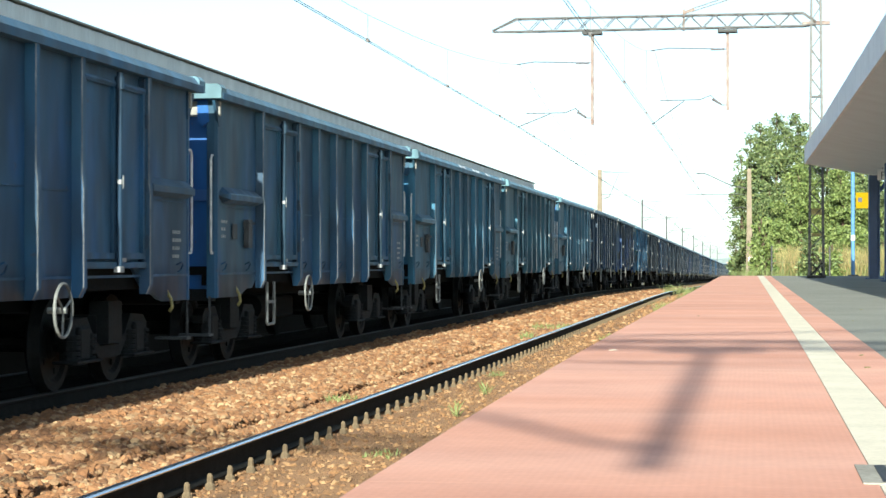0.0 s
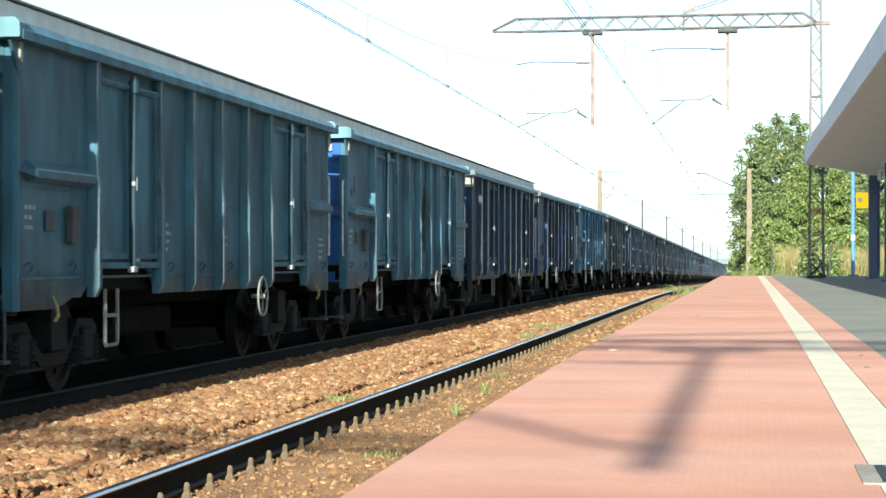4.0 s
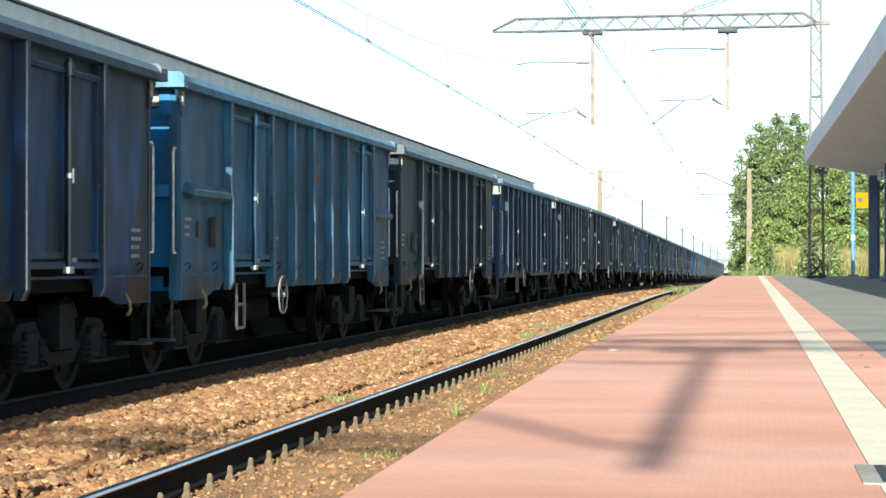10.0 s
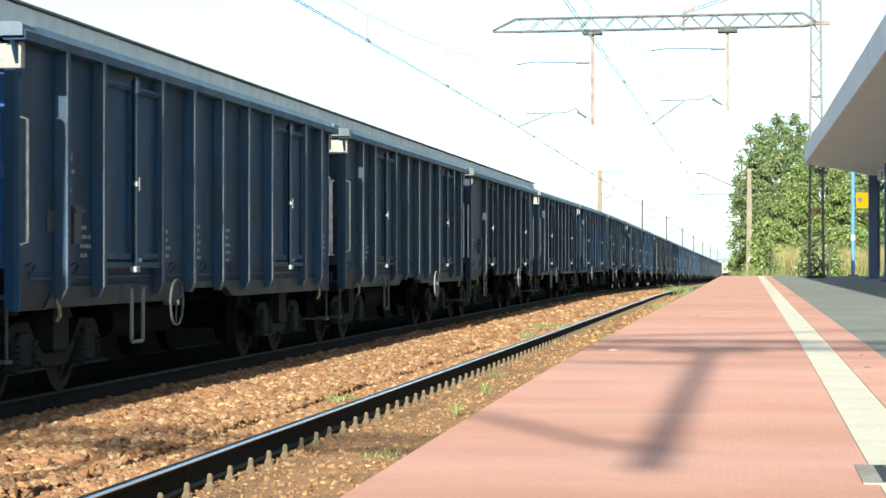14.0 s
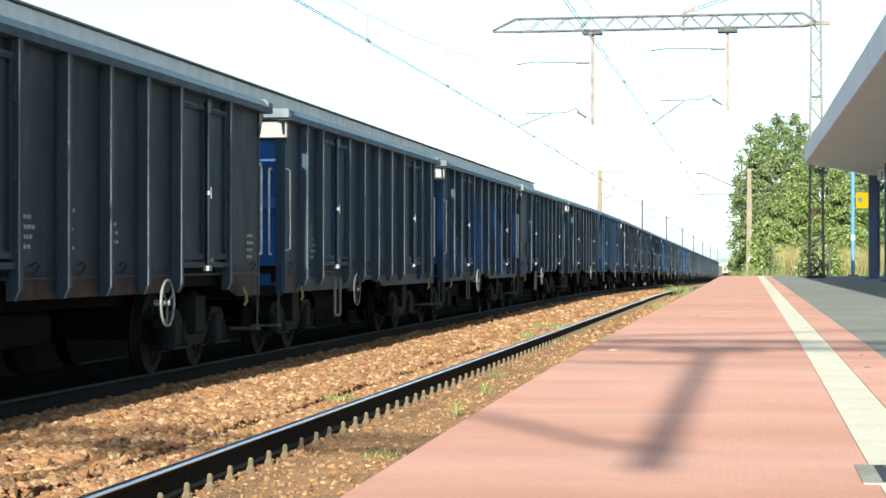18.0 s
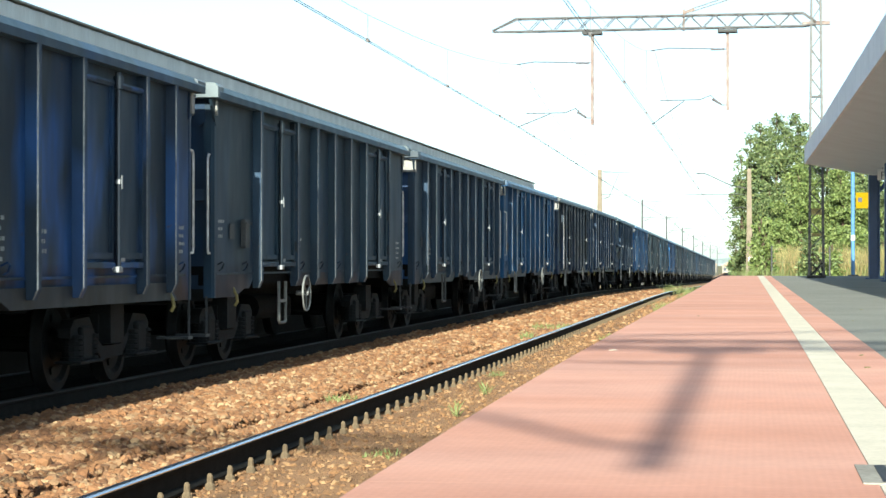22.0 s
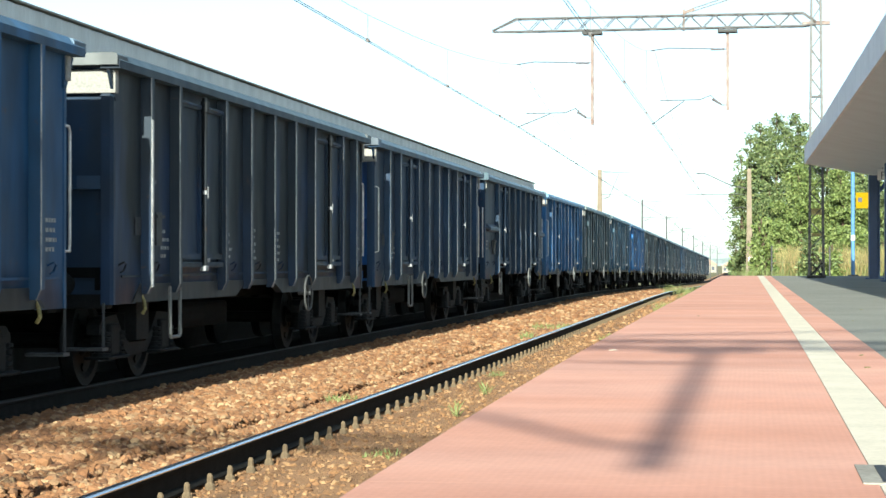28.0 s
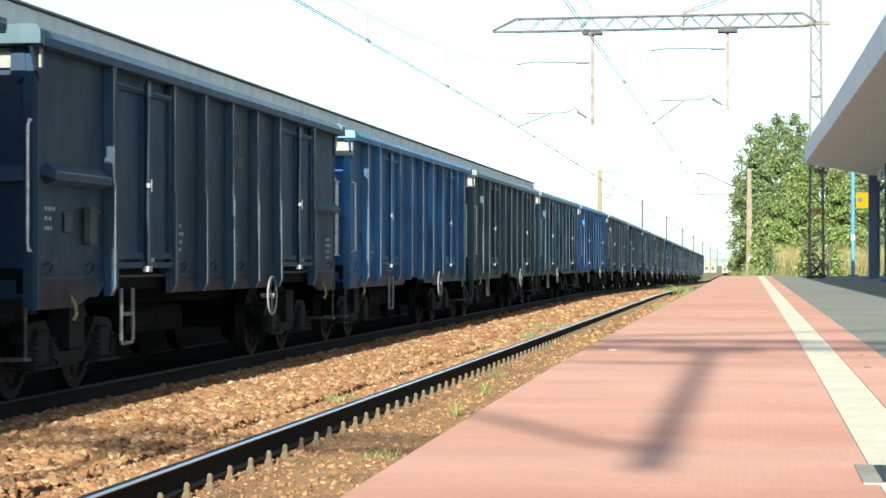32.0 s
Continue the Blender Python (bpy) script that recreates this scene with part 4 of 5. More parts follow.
for i in (5, 9, 10, 12, 13, 15, 18):
    o = part("lettering", ten, None, wagons[i], "faded white stencilled letters")
    o.matrix_basis = pose(HW + 0.022, 1.28, 2.16, 90, 0, 90)
# worn emblem, a ring over a plain bar, where the writing was
for i in (5, 7, 12, 19):
    ring = bars([(0, 0.14 * math.cos(k * 0.45), 2.64 + 0.15 * math.sin(k * 0.45)) for k in range(12)], 0.035, 4)
    for k, wd in enumerate((0.07, 0.09, 0.06, 0.08, 0.07)):
        box(ring, -0.004, 0.004, -0.3 + 0.12 * k, -0.3 + 0.12 * k + wd, 2.37, 2.49)
    o = part("emblem", ring, M["faded_orange"] if i == 7 else M["faded_mark"], wagons[i], "worn emblem over a faded bar")
    o.location = (HW + 0.008, 7.15, 0)
for i in (14, 18, 15):
    o = part("tail_reflector", bbox(-0.08, 0.08, -0.02, 0.0, 1.62, 1.74, 0.01), M["red"], wagons[i], "small red reflector")
    o.location = (0.85, -0.0, 0)
o = part("pale_strip", bbox(0, 0.006, -0.045, 0.02, 1.0, 2.68, 0.002), M["grab"], wagons[17], "worn white paint along the first stake")
o.location = (HW + 0.131, 1.1, 0)
# flaking paint along one top rail
for k, (y, w, h) in enumerate(((5.5, 0.5, 0.07), (6.05, 0.4, 0.06), (7.6, 0.35, 0.05), (8.1, 0.6, 0.06), (8.5, 0.2, 0.05), (9.8, 0.45, 0.07), (10.15, 0.25, 0.06), (12.4, 0.35, 0.06))):
    o = part("paint_flake", blot(70 + k, w * 1.3, h * 1.4, 0.003), M["sign_white"], wagons[2], "bare pale flake in the paint")
    o.matrix_basis = pose(1.4635, y, TOP + 0.096, 0, -39, 0)
# wagons passed since the start, at the times of the rows
RUN = [(0, 0.0), (2, 1.23), (4, 2.461), (6, 3.688), (8, 4.906), (10, 6.113), (12, 7.307), (14, 8.484), (16, 9.646), (18, 10.79), (20, 11.918), (22, 13.03), (24, 14.128), (26, 15.214), (28, 16.291), (30, 17.364), (32, 18.436)]


# couplings drawn in or out on single wagons
SLACK = dict(enumerate((-0.31, -0.33, -0.34, -0.42, -0.2, -0.15, -0.2, -0.3, -0.28, -0.05, -0.02, 0.0, 0.19, 0.18, -0.05, 0.06, -0.32, -0.16, -0.3, -0.27)))


def wagon_rows(i):
    rows = []
    for t, n in RUN:
        y = 23.42 + SLACK.get(i, -0.25) + PITCH * (i - 1 - n)
        za, zb = float(grade(y + 1.98)), float(grade(y + L - 1.98))
        fall = (zb - za) / (L - 3.96)
        rows.append((t, pose(FAR, y, za - 1.98 * fall, math.degrees(math.atan(fall)))))
    return rows


# ---- overhead line ----
def lattice(parent, p, q, w0, w1, step, chord, brace_w, material, flat=None):
    """A square lattice beam from p to q: four chords and single braces on each face."""
    p, q = Vector(p), Vector(q)
    ax = (q - p).normalized()
    u = ax.cross(Vector((0, 1, 0))).normalized()
    v = Vector((0, 1, 0))
    n = max(2, round((q - p).length / step))
    corners = ((-1, -1), (1, -1), (1, 1), (-1, 1))

    def at(i, c):
        f = i / n
        w = (w0 + (w1 - w0) * f) / 2
        d = (flat or (w0 + (w1 - w0) * f)) / 2
        return p.lerp(q, f) + u * c[0] * w + v * c[1] * d
    for c in corners:
        part("chord", bar(bmesh.new(), at(0, c), at(n, c), chord), material, parent)
    for k in range(4):
        a, b = corners[k], corners[(k + 1) % 4]
        for i in range(n):
            s, e = (a, b) if (i + (k > 1)) % 2 else (b, a)
            part("brace", bar(bmesh.new(), at(i, s), at(i + 1, e), brace_w, brace_w * 0.6), material, parent)


def insulator(parent, p, q):
    p, q = Vector(p), Vector(q)
    bm = bar(bmesh.new(), p, q, 0.05, sides=8)
    for i in range(5):
        c = p.lerp(q, (i + 0.5) / 5)
        d = (q - p).normalized() * 0.02
        bar(bm, c - d, c + d, 0.085, sides=10)
    part("insulator", bm, M["insulator"], parent, "dark ribbed insulator")


def gantry(y, dx, label, lean=0.0, drop=0.0, swan=False):
    g = thing("catenary_gantry", label, "catenary gantry", pose(dx, y, 0), group="catenary gantries")
    S = M["steel"]
    lattice(g, (2.0, 0, PZ - 0.006), (2.0, 0, 10.9), 0.46, 0.27, 0.46, 0.07, 0.045, M["mast"])
    part("base", bbox(1.70, 2.30, -0.3, 0.3, PZ - 0.01, PZ + 0.08, 0.02), M["hazard"], g, "black painted base plate")
    for s in (-0.19, 0.19):
        part("base_band", bbox(2.0 + s - 0.035, 2.0 + s + 0.035, -0.24, -0.16, PZ + 0.05, PZ + 0.5), M["hazard"], g, "black painted leg foot")
    part("base_cross", bar(bar(bmesh.new(), (1.83, -0.2, PZ + 0.1), (2.17, -0.2, PZ + 0.48), 0.05), (2.17, -0.2, PZ + 0.1), (1.83, -0.2, PZ + 0.48), 0.05), M["hazard"], g, "black painted cross")
    for z in (2.05, 2.75):
        part("plate", bbox(1.84, 2.16, -0.22, -0.19, z, z + 0.2 if z > 2.5 else z + 0.1), M["yellow_hook"], g, "small yellow plate")
    part("plate_band", bbox(1.8, 2.2, -0.2, 0.2, 6.55, 6.60), S, g)
    lattice(g, (-7.75, 0, 9.04), (1.6, 0, 9.08), 0.42, 0.42, 0.40, 0.045, 0.042, S, 0.4)
    for sy in (-0.2, 0.2):
        for p, q in (((-7.75, sy, 8.83), (-8.55, sy * 0.3, 8.84)), ((-7.75, sy, 9.25), (-8.55, sy * 0.3, 8.88)), ((1.6, sy, 9.28), (2.0, sy, 9.0)), ((1.6, sy, 8.87), (2.0, sy, 8.93))):
            part("boom_end_bar", bar(bmesh.new(), p, q, 0.045), S, g)
    part("boom_arm", bbox(1.55, 2.45, -0.1, 0.1, 8.90, 9.02, 0.01), M["pink"], g, "pale steel bracket")
    part("strut", bbox(-2.30, -2.22, -0.04, 0.04, 8.78, 9.48), M["pink"], g)
    part("strut_cap", bar(bmesh.new(), (-2.3, 0, 9.36), (-1.9, 0, 9.48), 0.1), M["pink"], g)
    part("tie_rod", bar(bmesh.new(), (-2.2, 0, 9.43), (1.98, 0, 10.75), 0.03), S, g)
    part("tie_rod", bar(bmesh.new(), (-2.0, 0, 9.4), (1.98, 0, 10.65), 0.03), S, g)
    for x, zb in ((-5.25, 5.72), (-0.84, 6.17)):
        zb -= drop
        h = part("hanger_post", bar(bmesh.new(), (x - lean, 0, zb), (x, 0, 8.78), 0.105 if swan else 0.1, 0.12), M["pink"], g, "faded red-oxide hanging post")
        for s in (-0.23, 0.23):
            part("hanger_clamp", bbox(x - 0.32, x + 0.32, s - 0.03, s + 0.03, 8.70, 8.78), M["hazard"], h, "dark clamp bar")
            part("hanger_clamp", bbox(x + s * 1.26 - 0.03, x + s * 1.26 + 0.03, -0.2, 0.2, 8.72, 8.78), M["hazard"], h, "dark clamp bar")
        up = 7.77 if x < -3 else 8.16
        cx = x - 2.45
        insulator(g, (x - 0.1, 0, up), (x - 0.55, 0, up))
        part("top_arm", bars([(x + 0.05, 0, up), (x - 1.9, 0, up + 0.06), (cx - 0.05, 0, up - 0.02)], 0.035), S, g, "thin grey registration tube")
        lo = zb + (0.24 if x < -3 else 0.17)
        if not swan:
            insulator(g, (x - 0.2, 0, lo + 0.02), (x - 0.5, 0, lo + 0.2))
        if swan:
            part("low_arm", bars([(x + 0.03, 0, lo + 0.06), (x - 0.12, 0, lo + 0.06), (x - 0.26, 0, lo + 0.12), (x - 0.46, 0, lo + 0.28), (x - 0.66, 0, lo + 0.46), (x - 0.95, 0, lo + 0.55), (x - 2.2, 0, lo + 0.45)], 0.06), S, g)
            continue
        part("low_arm", bars([(x + 0.03, 0, lo), (x - 0.2, 0, lo), (x - 0.55, 0, lo + 0.32), (x - 0.9, 0, lo + 0.18), (x - 2.2, 0, lo + 0.17)], 0.035), S, g)
        part("steady_arm", bars([(x - 1.4, 0, lo + 0.15), (cx - 0.02, 0, 5.68 if x < -3 else 5.72)], 0.035), S, g)
    return g


gantry(68.5, 0.0, "lattice steel catenary gantry reaching over both tracks")
gantry(-9.1, 0.72, "lattice steel catenary gantry behind the viewpoint", 0.06, 0.12, True)


def line(x, heights, name, label):
    """Two contact wires and a sagging messenger with droppers, from support to support."""
    w = thing(name, label, "overhead wire", kind="")
    ys = [h[0] for h in heights]
    for i in range(len(heights) - 1):
        (a, xa, ca, ma), (b, xb, cb, mb) = heights[i:i + 2]
        thick = (0.010, 0.011, 0.014)[min(i, 2)]
        for o in (-0.03, 0.03):
            part("contact_wire", bar(bmesh.new(), (xa + o, a, ca), (xb + o, b, cb), thick), M["wire"], w)
        pts = []
        for k in range(15):
            f = k / 14
            sag = 4 * f * (1 - f) * (0.5 * (ma + mb) - ca - 0.42)
            pts.append((xa + (xb - xa) * f, a + (b - a) * f, ma + (mb - ma) * f - sag))
        part("messenger_wire", bars(pts, thick, 4), M["wire"], w)
        if i < 2:
            for k in range(1, 14, 2):
                p = pts[k]
                f = k / 14
                part("dropper", bar(bmesh.new(), p, (xa + (xb - xa) * f, p[1], ca + (cb - ca) * f), 0.007), M["wire"], w)
                part("dropper_clip", bbox(p[0] - 0.03, p[0] + 0.03, p[1] - 0.05, p[1] + 0.05, ca + (cb - ca) * f - 0.02, ca + (cb - ca) * f + 0.05), M["insulator"], w)


STEPS = [132.0, 183.0, 234.0, 286.0, 340.0, 400.0, 470.0, 560.0]
line(NEAR, [(-9.1, -3.1, 5.66, 8.1), (68.5, -3.2, 5.70, 8.13)] + [(s, -2.8 + (0.25 if k % 2 else -0.25), 5.6 + float(grade(s)), 7.2 + float(grade(s))) for k, s in enumerate(STEPS)], "overhead_line", "thin grey catenary wires over the platform track")
line(FAR, [(-9.1, -7.5, 5.60, 7.75), (68.5, -7.65, 5.66, 7.74)] + [(s, -7.46 + (0.25 if k % 2 else -0.25), 5.6 + float(grade(s)), 7.2 + float(grade(s))) for k, s in enumerate(STEPS)], "overhead_line", "thin grey catenary wires over the train's track")


def line_pole(x, y, reach, top=7.4, label="weathered concrete catenary pole beside the track"):
    p = thing("catenary_pole", label, "catenary pole", pose(x, y, -0.62 + float(grade(y))), group="catenary poles")
    far = y > 150
    bm = bmesh.new()
    rings = []
    for z, w in ((0, 0.1 if far else 0.22), (top + 0.62, 0.07 if far else 0.12)):
        rings.append([bm.verts.new(v) for v in ((-w, -w, z), (w, -w, z), (w, w, z), (-w, w, z))])
    for i in range(4):
        bm.faces.new((rings[0][i], rings[0][(i + 1) % 4], rings[1][(i + 1) % 4], rings[1][i]))
    bm.faces.new(rings[1])
    part("shaft", bm, M["far_steel"] if far else M["pole"], p, "slim grey steel shaft" if far else "tapered concrete shaft")
    s = 1 if reach > 0 else -1
    if y < 150 and reach < 0:
        part("top_arm", bars([(0, 0, 6.75), (-1.2, 0, 7.0), (-2.7, 0, 7.72), (-3.3, 0, 7.74)], 0.06, 4), M["steel"], p)
        part("steady_arm", bars([(0, 0, 6.42), (-4.2, 0, 6.4)], 0.036, 4), M["steel"], p)
        part("low_arm", bars([(0, 0, 5.5), (-0.5, 0, 5.62), (-1.2, 0, 5.5), (-1.5, 0, 5.2)], 0.06, 4), M["steel"], p)
        insulator(p, (-0.25, 0, 6.8), (-0.7, 0, 6.9))
        return p
    part("top_arm", bars([(0, 0, 7.9), (reach * 0.9, 0, 7.8)], 0.032, 4), M["far_steel"], p)
    part("low_arm", bars([(0, 0, 6.1), (s * 0.6, 0, 6.3), (reach * 0.55, 0, 7.75)], 0.032, 4), M["far_steel"], p)
    part("steady_arm", bars([(0, 0, 6.45), (reach * 0.7, 0, 6.4), (reach, 0, 6.25)], 0.032, 4), M["far_steel"], p)
    insulator(p, (s * 0.25, 0, 6.17), (s * 0.6, 0, 6.3))
    insulator(p, (s * 0.2, 0, 7.88), (s * 0.6, 0, 7.86))
    return p


for s in STEPS:
    for x, reach in ((-0.28, -2.5), (-9.65, 2.2)):
        line_pole(x, s, reach, label="slim grey steel catenary pole far along the line" if s > 150 else "weathered concrete catenary pole beside the track")

# ---- platform canopy: two wings sloping to a row of posts ----
canopy = thing("platform_canopy", "grey platform canopy with a beige soffit on dark blue posts", "canopy")
CY0, CY1, CX0, CX1 = 19.0, 67.5, 2.02, 1.60
cz, ct, valley, vz = 4.35, 0.54, 4.3, 3.90


def quad_slab(bm, pts, up):
    lo = [bm.verts.new(p) for p in pts]
    hi = [bm.verts.new((p[0], p[1], p[2] + up)) for p in pts]
    bm.faces.new(lo[::-1])
    bm.faces.new(hi)
    for i in range(4):
        bm.faces.new((lo[i], lo[(i + 1) % 4], hi[(i + 1) % 4], hi[i]))
    return bm


part("fascia", quad_slab(bmesh.new(), [(CX0, CY0, cz), (CX0 + 0.06, CY0, cz), (CX1 + 0.06, CY1, cz), (CX1, CY1, cz)], ct), M["fascia"], canopy, "blue-grey sheet fascia")
part("soffit", quad_slab(bmesh.new(), [(CX0 + 0.06, CY0, cz + 0.02), (valley, CY0, vz), (valley, CY1, vz), (CX1 + 0.06, CY1, cz + 0.02)], 0.05), M["soffit"], canopy, "beige boarded soffit")
part("roof", quad_slab(bmesh.new(), [(CX0 + 0.06, CY0, cz + 0.3), (valley, CY0, vz + 0.3), (valley, CY1, vz + 0.3), (CX1 + 0.06, CY1, cz + 0.3)], 0.08), M["fascia"], canopy)
part("soffit", quad_slab(bmesh.new(), [(valley, CY0, vz), (7.4, CY0, cz), (7.4, CY1, cz), (valley, CY1, vz)], 0.05), M["soffit"], canopy, "beige boarded soffit")
part("roof", quad_slab(bmesh.new(), [(valley, CY0, vz + 0.3), (7.4, CY0, cz + 0.3), (7.4, CY1, cz + 0.3), (valley, CY1, vz + 0.3)], 0.08), M["fascia"], canopy)
part("end_fascia", prism([(CX1 + 0.06, cz), (valley, vz - 0.02), (7.4, cz), (7.4, cz + ct), (CX1 + 0.06, cz + ct)], "y", CY1 - 0.04, CY1 + 0.03), M["fascia"], canopy)
part("end_fascia", prism([(CX0 + 0.06, cz), (valley, vz - 0.02), (7.4, cz), (7.4, cz + ct), (CX0 + 0.06, cz + ct)], "y", CY0 - 0.06, CY0), M["fascia"], canopy)
for y in (65.5, 57.5, 49.5, 41.5, 33.5, 25.5):
    pb = bmesh.new()
    box(pb, 3.50, 3.54, y - 0.16, y + 0.16, PZ - 0.01, 3.9)
    box(pb, 3.80, 3.84, y - 0.16, y + 0.16, PZ - 0.01, 3.9)
    box(pb, 3.54, 3.80, y - 0.02, y + 0.02, PZ - 0.01, 3.9)
    c = part("post", pb, M["blue_post"], canopy, "dark blue steel post")
    part("post_foot", bbox(3.40, 3.94, y - 0.26, y + 0.26, PZ - 0.008, PZ + 0.03), M["blue_post"], c)
    part("post_bracket", bar(bmesh.new(), (3.82, y, 3.4), (4.2, y, 3.9), 0.1), M["blue_post"], c)
sign = thing("hanging_sign", "white hanging sign board with a dark letter under the canopy", "sign", pose(4.12, 62.0, 3.93))
part("board", bbox(-0.55, 0.55, -0.03, 0.03, -0.32, 0.0, 0.01), M["sign_white"], sign)
fc = bpy.data.curves.new("letter", "FONT")
fc.body, fc.size, fc.extrude = "P", 0.3, 0.003
fo = new("letter", fc)
bpy.context.view_layer.update()
letter_mesh = bpy.data.meshes.new_from_object(fo)
bpy.data.objects.remove(fo)
letter_mesh.materials.clear()
letter_mesh.materials.append(M["dark"])
lt = part("letter", letter_mesh, None, sign, "dark painted letter")
lt.matrix_basis = pose(-0.47, -0.036, -0.27, 90, 0, 0)
for x in (-0.4, 0.4):
    part("hanger", bbox(x - 0.015, x + 0.015, -0.015, 0.015, -0.01, 0.05 if x < 0 else 0.01), M["steel"], sign)

lamp = thing("lamp_post", "light blue steel lamp post at the end of the platform", "lamp post", pose(3.58, 77.5, PZ - 0.006))
part("shaft", bar(bmesh.new(), (0, 0, 0), (0, 0, 6.2), 0.14, sides=12), M["light_blue"], lamp, "light blue steel shaft")
part("collar", bar(bmesh.new(), (0, 0, 1.3), (0, 0, 1.5), 0.16, sides=12), M["sign_white"], lamp, "white band")
part("foot", bbox(-0.18, 0.18, -0.18, 0.18, -0.002, 0.05), M["steel"], lamp)
part("arm", bars([(0, 0, 6.1), (0, 0, 6.3), (0.5, 0, 6.5), (1.2, 0, 6.55)], 0.08), M["light_blue"], lamp)
part("head", bbox(1.0, 1.6, -0.14, 0.14, 6.48, 6.6, 0.04), M["steel"], lamp)
info = thing("yellow_sign", "square yellow sign board on a blue post", "sign", pose(3.92, 76.6, PZ - 0.006))
part("board", bbox(-0.27, 0.5, -0.02, 0.02, 2.45, 3.02, 0.006), M["yellow"], info, "yellow sheet-metal board")
part("pictogram", bbox(-0.2, -0.06, -0.027, -0.02, 2.68, 2.84), M["dark"], info, "small dark pictogram")
part("post", bar(bmesh.new(), (0.46, 0.05, 0), (0.46, 0.05, 3.0), 0.06, sides=8), M["blue_post"], info)
sigp = thing("platform_marker", "white board on a thin post beside the pole", "sign", pose(-0.2, 118, -0.62 + float(grade(118))))
part("post", bar(bmesh.new(), (0, 0, 0), (0, 0, 2.3), 0.07, sides=8), M["steel"], sigp)
part("board", bbox(-0.1, 0.25, -0.02, 0.02, 2.1, 2.35), M["sign_white"], sigp, "white board")
part("board", bbox(0.3, 0.55, -0.02, 0.02, 2.15, 2.25), M["sign_white"], sigp, "white board")

# ---- fence at the platform's end ----
fence = thing("fence", "thin grey posts with wires at the end of the platform", "fence", pose(0, 96, -0.62 + float(grade(96))))
for i in range(4):
    part("post", bar(bmesh.new(), (0.8 + i * 2.6, 0, 0), (0.8 + i * 2.6, 0, 2.65), 0.08, sides=8), M["steel"], fence)
for z in (1.2, 1.9, 2.5):
    part("wire", bar(bmesh.new(), (0.8, 0, z), (8.6, 0, z), 0.008), M["steel"], fence)


# ---- plants ----
def leaves(name, centres, radii, per, size, material, seed, flat=0.85):
    """Leaves in small sprays on the skin of several lobes, with gaps between the sprays."""
    rng = np.random.default_rng(seed)
    out = []
    for c, r in zip(centres, radii):
        k = int(per * r * r)
        sprays = max(6, int(42 * r))
        d = rng.normal(size=(sprays, 3))
        d /= np.linalg.norm(d, axis=1)[:, None]
        tip = np.array(c) + d * (r * (0.35 + 0.8 * rng.random(sprays) ** 0.5))[:, None] * np.array([1.1, 1.1, flat])
        pick = rng.integers(0, sprays, k)
        spread = 0.13 + 0.16 * r
        off = rng.normal(size=(k, 3)) * spread * np.array([1, 1, 0.55])
        # sprays droop a little towards their ends
        off[:, 2] -= 0.35 * np.hypot(off[:, 0], off[:, 1])
        out.append(tip[pick] + off)
    p = np.concatenate(out)
    k = len(p)
    s = size * (0.5 + rng.random(k))
    a = rng.normal(size=(k, 3))
    a /= np.linalg.norm(a, axis=1)[:, None]
    b = np.cross(a, rng.normal(size=(k, 3)))
    b /= np.linalg.norm(b, axis=1)[:, None]
    n = np.cross(a, b)
    v = np.stack([p - a * s[:, None], p + b * s[:, None] * 0.55 + n * s[:, None] * 0.15, p + a * s[:, None], p - b * s[:, None] * 0.55 + n * s[:, None] * 0.15], 1)
    return np_mesh(name, v.reshape(-1, 3), np.arange(4 * k).reshape(-1, 4), material)


def tree(x, y, h, spread, seed, material, label, low=0.12, name="tree", per=2300, size=0.09):
    rng = random.Random(seed)
    t = thing(name, label, name, pose(x, y, -0.62 + float(grade(y))))
    bm = bmesh.new()
    pts = [(0, 0, 0), (0.1, 0, h * 0.25), (-0.05, 0.1, h * 0.5), (0.1, 0, h * 0.75)]
    ws = (0.34, 0.26, 0.18, 0.1)
    for i in range(3):
        bar(bm, pts[i], pts[i + 1], ws[i], sides=8)
    cen, rad = [], []
    for i in range(34):
        f = low + (0.98 - low) * (i + 0.5) / 34
        r = spread * (0.35 + 0.75 * math.sin(math.pi * min(1, 0.12 + f * 0.85)) ** 0.8) * 0.30
        a = i * 2.4 + rng.random()
        off = spread * (0.85 if f < 0.75 else 0.45) * rng.uniform(0.35, 1.05)
        c = (off * math.cos(a), off * math.sin(a), h * f * 0.95)
        cen.append(c)
        rad.append(r * rng.uniform(0.7, 1.05))
        if i % 3 == 0:
            bar(bm, (0, 0, max(0.3, c[2] - 1.2)), c, 0.08, sides=5)
    part("trunk", bm, M["bark"], t, "dark tapered trunk with limbs")
    part("crown", leaves("crown", cen, rad, per, size, material, seed), material, t, "ragged leafy crown")
    return t


for x, y, h, sp, sd, mt in ((-0.75, 141, 10.2, 0.95, 28, "leaf"), (-0.1, 142, 11.6, 1.1, 29, "leaf"), (0.5, 140, 12.3, 1.5, 11, "leaf"), (1.5, 143, 13.2, 1.8, 12, "leaf"), (3.0, 144, 13.2, 1.9, 13, "leaf"), (5.0, 146, 13.0, 2.0, 23, "leaf"), (2.9, 133, 8.8, 1.7, 14, "leaf2"), (1.0, 135, 7.6, 1.5, 24, "leaf"), (5.6, 134, 8.6, 1.9, 15, "leaf2"), (9.6, 136, 8.0, 2.2, 16, "leaf"), (7.4, 139, 9.4, 2.2, 22, "leaf")):
    tree(x, y, h, sp, sd, M[mt], "tall leafy green tree beside the line" if mt == "leaf" else "bright green young tree behind the platform")
